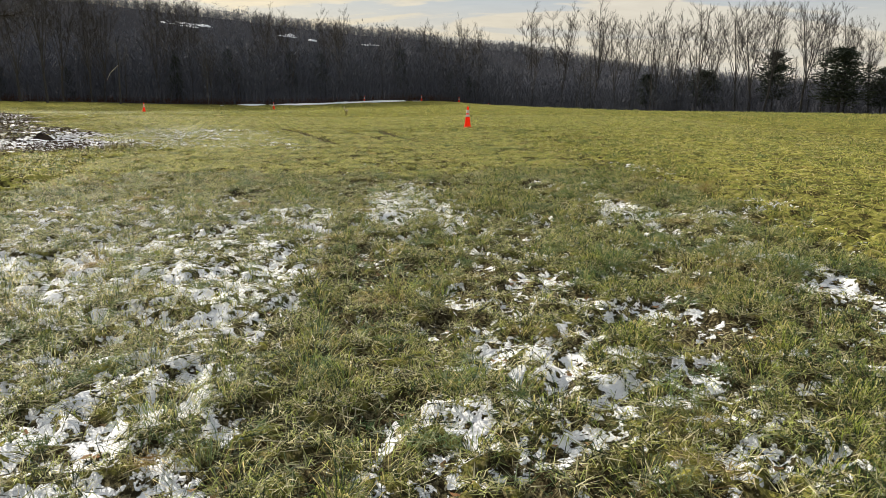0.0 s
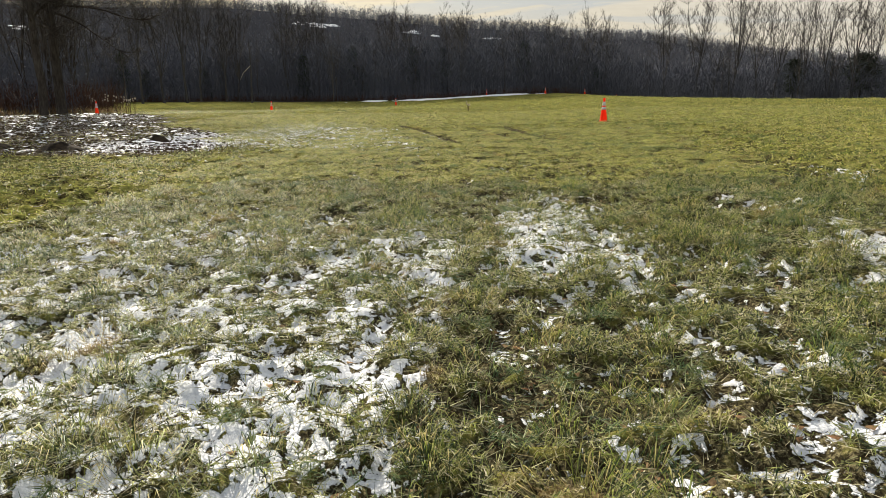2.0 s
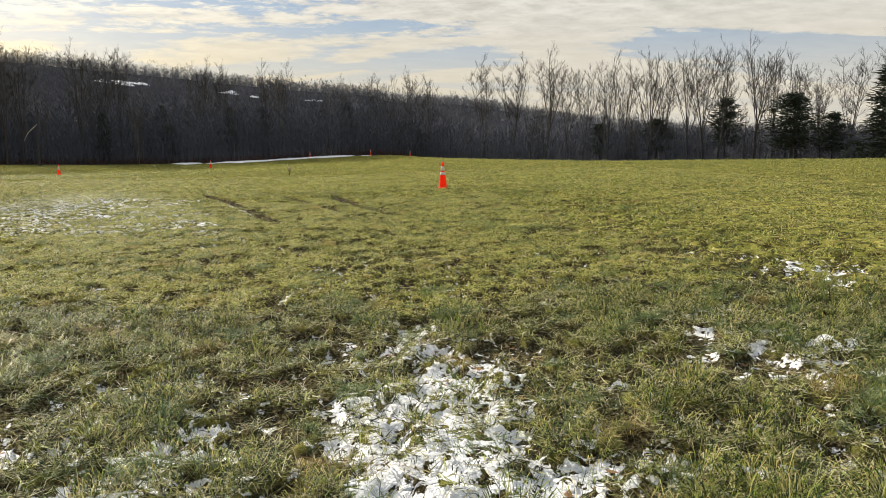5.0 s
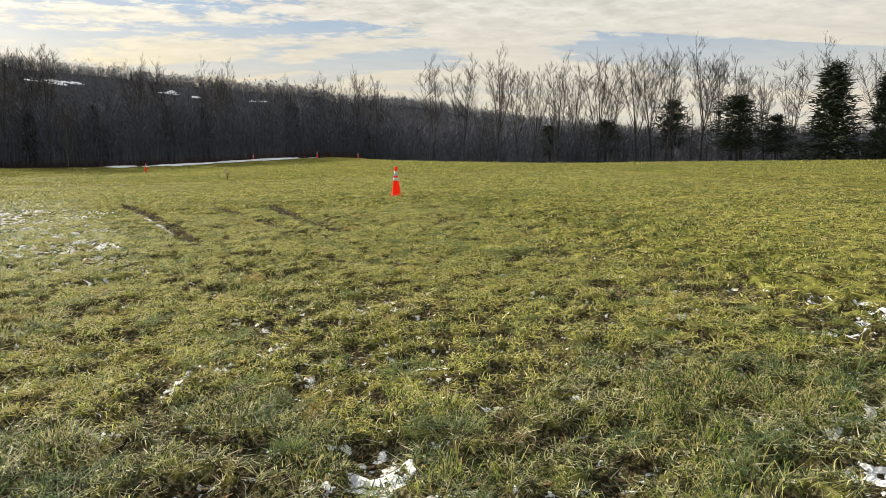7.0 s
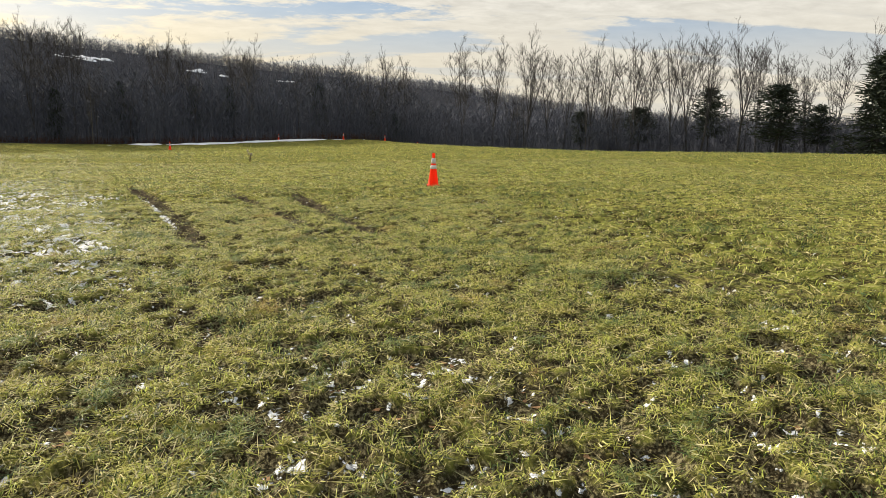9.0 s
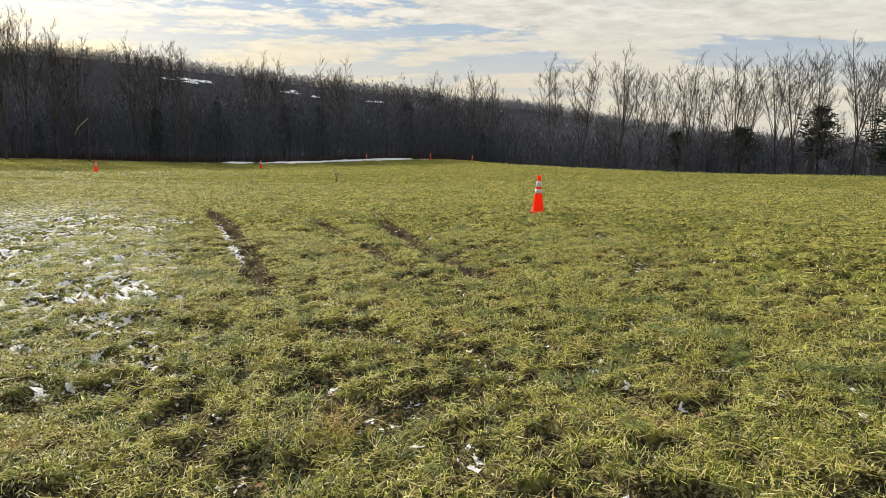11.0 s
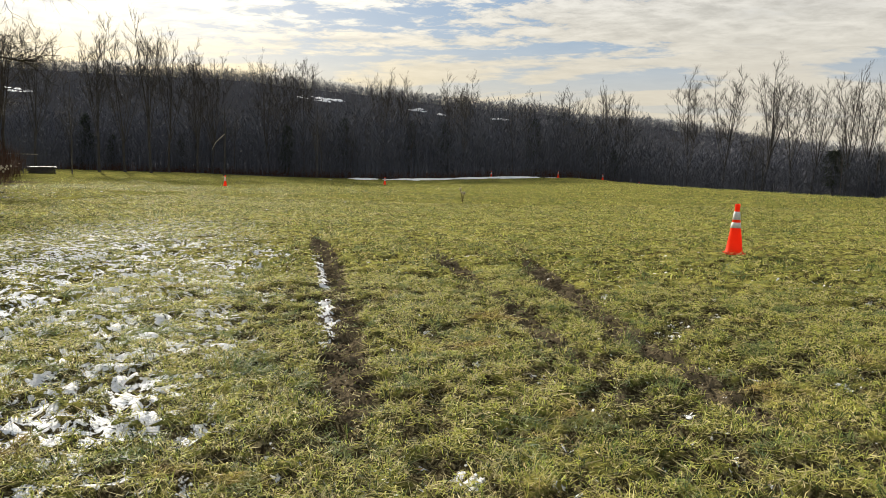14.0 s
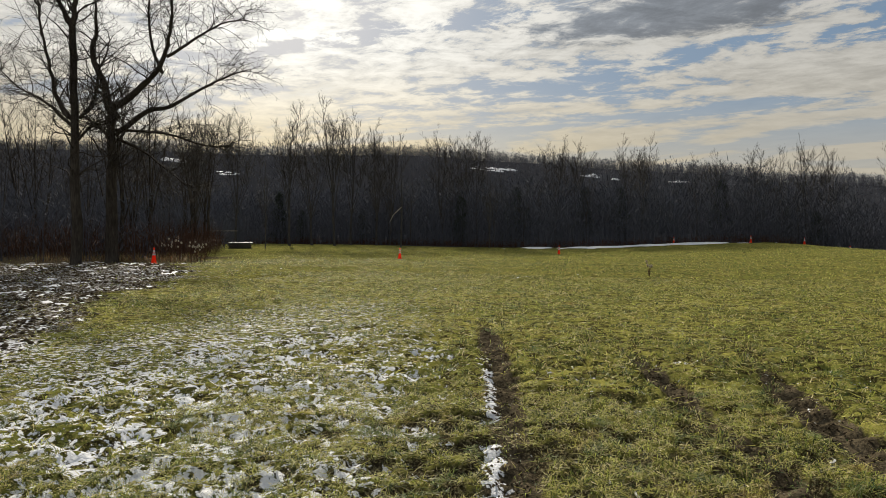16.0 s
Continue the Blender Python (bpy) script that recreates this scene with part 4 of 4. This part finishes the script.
def shaped_tree(seed, girth, trunk, limbs, side, tip=0.0125):
    """A near tree with given main limbs: (sideways, up) in metres, spread in depth at random, and grown out with boughs and twigs."""
    r = random.Random(seed)
    tv, tf, bv, bf, wv, wf = [], [], [], [], [], []

    def lift(points, radius, end, depth):
        raw, out, rad = [], [], []
        for i, (a, h) in enumerate(points):
            raw.append(Vector((side[0] * a - side[1] * depth * i, side[1] * a + side[0] * depth * i, h)))
        n = len(raw)
        for i in range(n - 1):
            p0, p1, p2, p3 = raw[max(i - 1, 0)], raw[i], raw[i + 1], raw[min(i + 2, n - 1)]
            for q in range(4):
                u = q / 4
                out.append(0.5 * (2 * p1 + (p2 - p0) * u + (2 * p0 - 5 * p1 + 4 * p2 - p3) * u * u + (3 * p1 - p0 - 3 * p2 + p3) * u ** 3) + Vector((r.gauss(0, .03), r.gauss(0, .03), 0)))
        out.append(raw[-1])
        for i in range(len(out)):
            u = i / (len(out) - 1)
            rad.append(radius + (end - radius) * u ** 0.8)
        return out, rad

    path, rad = lift(trunk, girth, girth * 0.55, 0.0)
    rad[0] *= 1.25
    tube(path, rad, 9, tv, tf)
    mains = []
    for points, radius, depth in limbs:
        p, q = lift(points, radius, tip * 2.0, depth)
        tube(p, q, 6, tv, tf)
        mains.append((p, q))
    mains.append((path[len(path) // 3:], rad[len(path) // 3:]))
    def sliver(p, e, wide):
        s = Vector((-e.y, e.x, r.gauss(0, 0.2))).normalized() * wide
        b = len(wv)
        wv.extend((p - s, p + s, p + e))
        wf.append((b, b + 1, b + 2))

    def off(way, out, rise):
        """A way that turns off from another, mostly to the side."""
        a = r.uniform(0, 2 * math.pi)
        return way.normalized() * 0.75 + Vector((math.cos(a) * out, math.sin(a) * out, rise))

    for p, q in mains:
        for k in range(26):
            i = r.randint(2, len(p) - 1)
            u = i / (len(p) - 1)
            bp, br = limb(r, p[i], off(p[i] - p[i - 1], 0.9, r.uniform(-0.25, 0.55)), r.uniform(1.2, 3.4) * (1.15 - 0.5 * u), min(max(q[i] * 0.30, tip * 2.0), 0.05), 7, 0.24, 0.01)
            tube(bp, [max(x, tip) for x in br], 4, bv, bf)
            for m in range(8):
                j = r.randint(1, 7)
                cp, cr = limb(r, bp[j], off(bp[j] - bp[j - 1], 0.9, r.uniform(-0.45, 0.5)), r.uniform(0.5, 1.6), tip * 0.9, 4, 0.26, -0.01)
                tube(cp, [max(x, tip * 0.5) for x in cr], 3, bv, bf)
                for g in range(6):
                    h = r.randint(1, 4)
                    e = off(cp[h] - cp[h - 1], 0.7, r.uniform(-0.5, 0.4)).normalized() * r.uniform(0.2, 0.75)
                    sliver(cp[h], e, tip * 0.5)
    return [from_arrays(nm, np.array([tuple(v) for v in vv]), np.array(ff), mt, True) for nm, vv, ff, mt in
            (("trunk", tv, tf, BARK_NEAR), ("branchwork", bv, bf, BARK_NEAR), ("crown", wv, wf, TWIG))]


SIDE = (math.cos(radians(24)), math.sin(radians(24)))
TALL = shaped_tree(31, 0.29, [(0, -0.3), (0.08, 2.2), (0.03, 5.0), (0.05, 8.0), (0, 12.0)],
                   [([(0, 12.0), (-0.7, 13.2), (-1.1, 15.0), (-1.0, 17.0)], 0.16, 0.2), ([(0, 12.0), (0.3, 13.3), (0.6, 15.5), (0.5, 18.0)], 0.18, -0.2),
                    ([(-0.2, 7.4), (-0.8, 8.6), (-1.0, 10.2), (-1.4, 12.2), (-1.5, 14.6)], 0.15, -0.15), ([(0.1, 7.3), (0.9, 8.1), (1.1, 9.6), (1.6, 11.5)], 0.11, 0.2),
                    ([(-0.1, 7.0), (-1.6, 8.3), (-3.0, 9.0), (-4.4, 10.2)], 0.10, 0.3), ([(0.1, 6.2), (1.2, 7.0), (2.4, 7.3)], 0.08, -0.3)], SIDE)
BIG = shaped_tree(57, 0.36, [(0, -0.3), (0.05, 3.5), (0.15, 6.4), (0.05, 8.6)],
                  [([(0, 8.5), (-0.3, 9.9), (-1.0, 11.6), (-0.8, 13.0), (-0.9, 14.6), (-0.8, 17.5)], 0.24, 0.1), ([(0.15, 8.5), (1.6, 9.5), (2.8, 10.6), (3.3, 11.6), (3.7, 13.0), (3.8, 15.2), (4.1, 17.4)], 0.22, -0.15),
                   ([(3.2, 11.4), (4.7, 12.4), (6.1, 13.3), (7.3, 13.6)], 0.10, 0.2), ([(0.4, 7.1), (2.0, 8.4), (3.3, 8.7), (5.0, 9.7), (6.6, 10.5), (7.6, 10.8)], 0.17, 0.1),
                   ([(0.4, 6.9), (1.9, 6.2), (3.3, 5.1), (4.7, 4.0)], 0.10, -0.1), ([(0, 7.0), (-1.0, 7.8), (-2.0, 8.5), (-3.2, 10.2)], 0.12, 0.3),
                   ([(2.9, 10.5), (2.2, 12.5), (2.0, 14.6), (2.2, 16.5)], 0.10, 0.25), ([(0.3, 7.4), (3.0, 7.2), (5.0, 6.6), (6.4, 6.5)], 0.09, 0.15)], SIDE)
MID = grow_tree(415, 11.0, 0.14, 4, 50, 6, 3, 0.36, 0.5, 0.018, BARK_NEAR)
plant(TALL, "near_tree", -33.9, 44.4, 1.0, 0.0, "tall dark bare tree with peeling bark beside brush", "trees on the left edge")
plant(BIG, "near_tree", -35.0, 47.5, 1.0, 0.0, "spreading bare tree with long arching limbs", "trees on the left edge")
for i in range(30):
    x, y = rnd.uniform(-66, -33), rnd.uniform(44, 80)
    while not thicket_zone(np.array([x + 3.0]), np.array([y]))[0]:
        x -= 2.0
    plant(MID, "near_tree", x, y, rnd.uniform(0.7, 1.25), rnd.uniform(0, 6), "slender dark bare tree in the thicket", "slender trees in the thicket")


# ---- small things at the far edge ----
def place_at(root, x, y, turn=0.0, sink=0.0):
    root.matrix_world = pose(x, y, float(ground_z(x, y)) - sink, 0, 0, turn)
    return root


def pipe(points, radii, sides, mat, name):
    v, f = [], []
    tube([Vector(p) for p in points], radii, sides, v, f)
    return from_arrays(name, np.array([tuple(q) for q in v]), np.array(f), mat, True)


def log_mesh():
    v, f = lathe([(0.0, 0.0), (0.13, 0.0), (0.15, 0.03), (0.14, 1.0), (0.15, 1.97), (0.13, 2.0), (0.0, 2.0)], 8)
    return from_arrays("log", v[:, [0, 2, 1]], f, BARK)


def lathe(profile, sides=24):
    """A turned form from (radius, height) pairs."""
    verts, faces = [], []
    for r, z in profile:
        for s in range(sides):
            a = 2 * math.pi * s / sides
            verts.append((r * math.cos(a), r * math.sin(a), z))
    for i in range(len(profile) - 1):
        for s in range(sides):
            a, b = i * sides + s, i * sides + (s + 1) % sides
            faces.append((a, b, b + sides, a + sides))
    return np.array(verts), np.array(faces)


woodpile = tagged(new("woodpile"), "snow-topped stack of dark logs by the woods", "woodpile")
LOG = log_mesh()
for row in range(6):
    for col in range(11 - row % 2):
        part("log", LOG, woodpile).location = (-1.6 + 0.31 * col + 0.15 * (row % 2), rnd.uniform(-0.1, 0.1), 0.15 + 0.27 * row)
cap_v, cap_f = grid(np.linspace(-1.75, 1.75, 40), np.linspace(-0.1, 2.1, 10), lambda x, y: 1.62 + 0.16 * (fbm(x, y, 2.6, 3, 70) - 0.35) - 0.5 * np.maximum(np.abs(x) - 1.6, 0))
part("snow_cap", from_arrays("snow_cap", cap_v, cap_f, SNOW, True), woodpile, "lumpy snow cap")
place_at(woodpile, -58.5, 86.0, 38).scale = (0.8, 0.8, 0.45)

rack = tagged(new("board_rack"), "weathered pale board on posts by the woods", "rack")
for x in (-1.5, 0.0, 1.5):
    part("post", pipe(((x, 0, -0.2), (x, 0, 1.0), (x, 0, 2.0)), (0.06, 0.055, 0.05), 7, BARK, "post"), rack)
bm = bmesh.new()
bmesh.ops.create_cube(bm, size=1.0)
bmesh.ops.scale(bm, vec=(3.4, 0.3, 0.07), verts=bm.verts)
bmesh.ops.bevel(bm, geom=bm.edges[:], offset=0.01, segments=1, affect="EDGES")
bmesh.ops.translate(bm, vec=(0, 0, 2.03), verts=bm.verts)
board = bpy.data.meshes.new("board")
bm.to_mesh(board)
bm.free()
board.materials.append(PALE)
part("board", board, rack, "pale weathered board")
place_at(rack, -64.5, 90.0, 40)


def snag(x, y, turn):
    """A dead tree with a bleached broken limb that hangs across it."""
    root = tagged(new("dead_tree"), "dead leaning tree with a bleached broken limb", "tree")
    part("trunk", pipe(((0, 0, -0.3), (0.1, 0, 3), (0.2, 0.1, 6), (0.1, 0, 9.5)), (0.15, 0.12, 0.1, 0.04), 7, BARK, "trunk"), root)
    part("broken_limb", pipe(((-1.5, -0.2, 3.4), (-1.0, -0.2, 4.4), (-0.6, -0.25, 4.8), (0.12, -0.1, 5.5)), (0.02, 0.05, 0.065, 0.05), 7, PALE, "broken_limb"), root, "bleached bare limb")
    return place_at(root, x, y, turn)


snag(-46.5, 104.5, 24)
BIRCH = [pipe(((0, 0, -0.3), (0.1, 0, 4), (-0.05, 0.1, 8), (0.15, 0, 12)), (0.08, 0.07, 0.05, 0.02), 7, BIRCHY, "trunk")] + SLIM[1][1:]
for az, d in ((19.4, 101), (8.2, 112), (-13.0, 126), (-18.4, 128), (-20.5, 129), (36.0, 96)):
    x, y = by_azimuth(az, d)
    plant(BIRCH, "pale_tree", x, y, rnd.uniform(0.75, 1.0), rnd.uniform(0, 6), "slim pale-barked bare tree among darker trees", "pale-barked trees")


def weed(x, y, tall, heads):
    """A dead weed: a few stalks with pale fluffy heads."""
    root = tagged(new("dead_weed"), "dead brown weed with pale seed heads in grass", "weed", "dead weeds")
    for k in range(heads):
        a = 6.28 * k / heads
        dx, dy, h = math.cos(a) * 0.16 * rnd.uniform(0.4, 1), math.sin(a) * 0.16 * rnd.uniform(0.4, 1), tall * rnd.uniform(0.6, 1)
        part("stalk", pipe(((0, 0, -0.05), (dx * 0.4, dy * 0.4, h * 0.5), (dx, dy, h)), (0.012, 0.01, 0.006), 5, BRUSH, "stalk"), root)
        v, f = lathe([(0.0, -0.05), (0.035, -0.02), (0.045, 0.02), (0.025, 0.06), (0.0, 0.08)], 7)
        v += np.random.default_rng(k).normal(0, 0.008, v.shape)
        part("seed_head", from_arrays("seed_head", v + np.array((dx, dy, h)), f, SEED), root, "pale fluffy seed head")
    return place_at(root, x, y)


weed(-6.4, 49.3, 0.62, 5)
for i in range(9):
    x, y = rnd.uniform(-36, -31.5), rnd.uniform(49.6, 52.5)
    while not thicket_zone(np.array([x - 0.6]), np.array([y]))[0]:
        x -= 0.7
    weed(x, y, rnd.uniform(0.9, 1.7), 4)


# ---- cones ----
def cone_radius(z):
    return 0.150 - 0.122 * (z - 0.03) / 0.88


def square_base():
    bm = bmesh.new()
    bmesh.ops.create_cube(bm, size=1.0)
    bmesh.ops.scale(bm, vec=(0.345, 0.345, 0.035), verts=bm.verts)
    bmesh.ops.bevel(bm, geom=[e for e in bm.edges if abs(e.verts[0].co.z - e.verts[1].co.z) > 0.01], offset=0.05, segments=3, affect="EDGES")
    bmesh.ops.translate(bm, vec=(0, 0, 0.0175), verts=bm.verts)
    me = bpy.data.meshes.new("base")
    bm.to_mesh(me)
    bm.free()
    me.materials.append(ORANGE)
    return me


def traffic_cone():
    root = new("traffic_cone")
    prof = [(0.160, 0.034), (0.154, 0.05)] + [(cone_radius(z), z) for z in (0.06, 0.25, 0.45, 0.65, 0.80)] + [(0.044, 0.82), (0.046, 0.90), (0.040, 0.912), (0.026, 0.914), (0.022, 0.88)]
    part("body", from_arrays("body", *lathe(prof), ORANGE, True), root)
    for lo, hi in ((0.48, 0.58), (0.63, 0.775)):
        c = [(cone_radius(lo) + 0.001, lo), (cone_radius(lo) + 0.004, lo + 0.002), (cone_radius(hi) + 0.004, hi - 0.002), (cone_radius(hi) + 0.001, hi)]
        part("collar", from_arrays("collar", *lathe(c), COLLAR, True), root, "silver-white reflective collar")
    part("base", square_base(), root, "square orange base")
    return tagged(root, "orange traffic cone with two white reflective collars", "traffic cone", "cones marking the course")


first_cone = traffic_cone()
first_cone.matrix_world = pose(1.28, 30.8, float(ground_z(1.28, 30.8)) + 0.01, 1, 0.4, 4)
for x, y in ((-29.7, 71.9), (-21.6, 93.5), (-33.1, 48.7), (-11.6, 112), (-2.7, 115), (3.4, 117), (8.1, 115), (11.4, 112)):
    copy_thing(first_cone, pose(x, y, float(ground_z(x, y)) - 0.005, 1, 1, rnd.uniform(0, 90)))
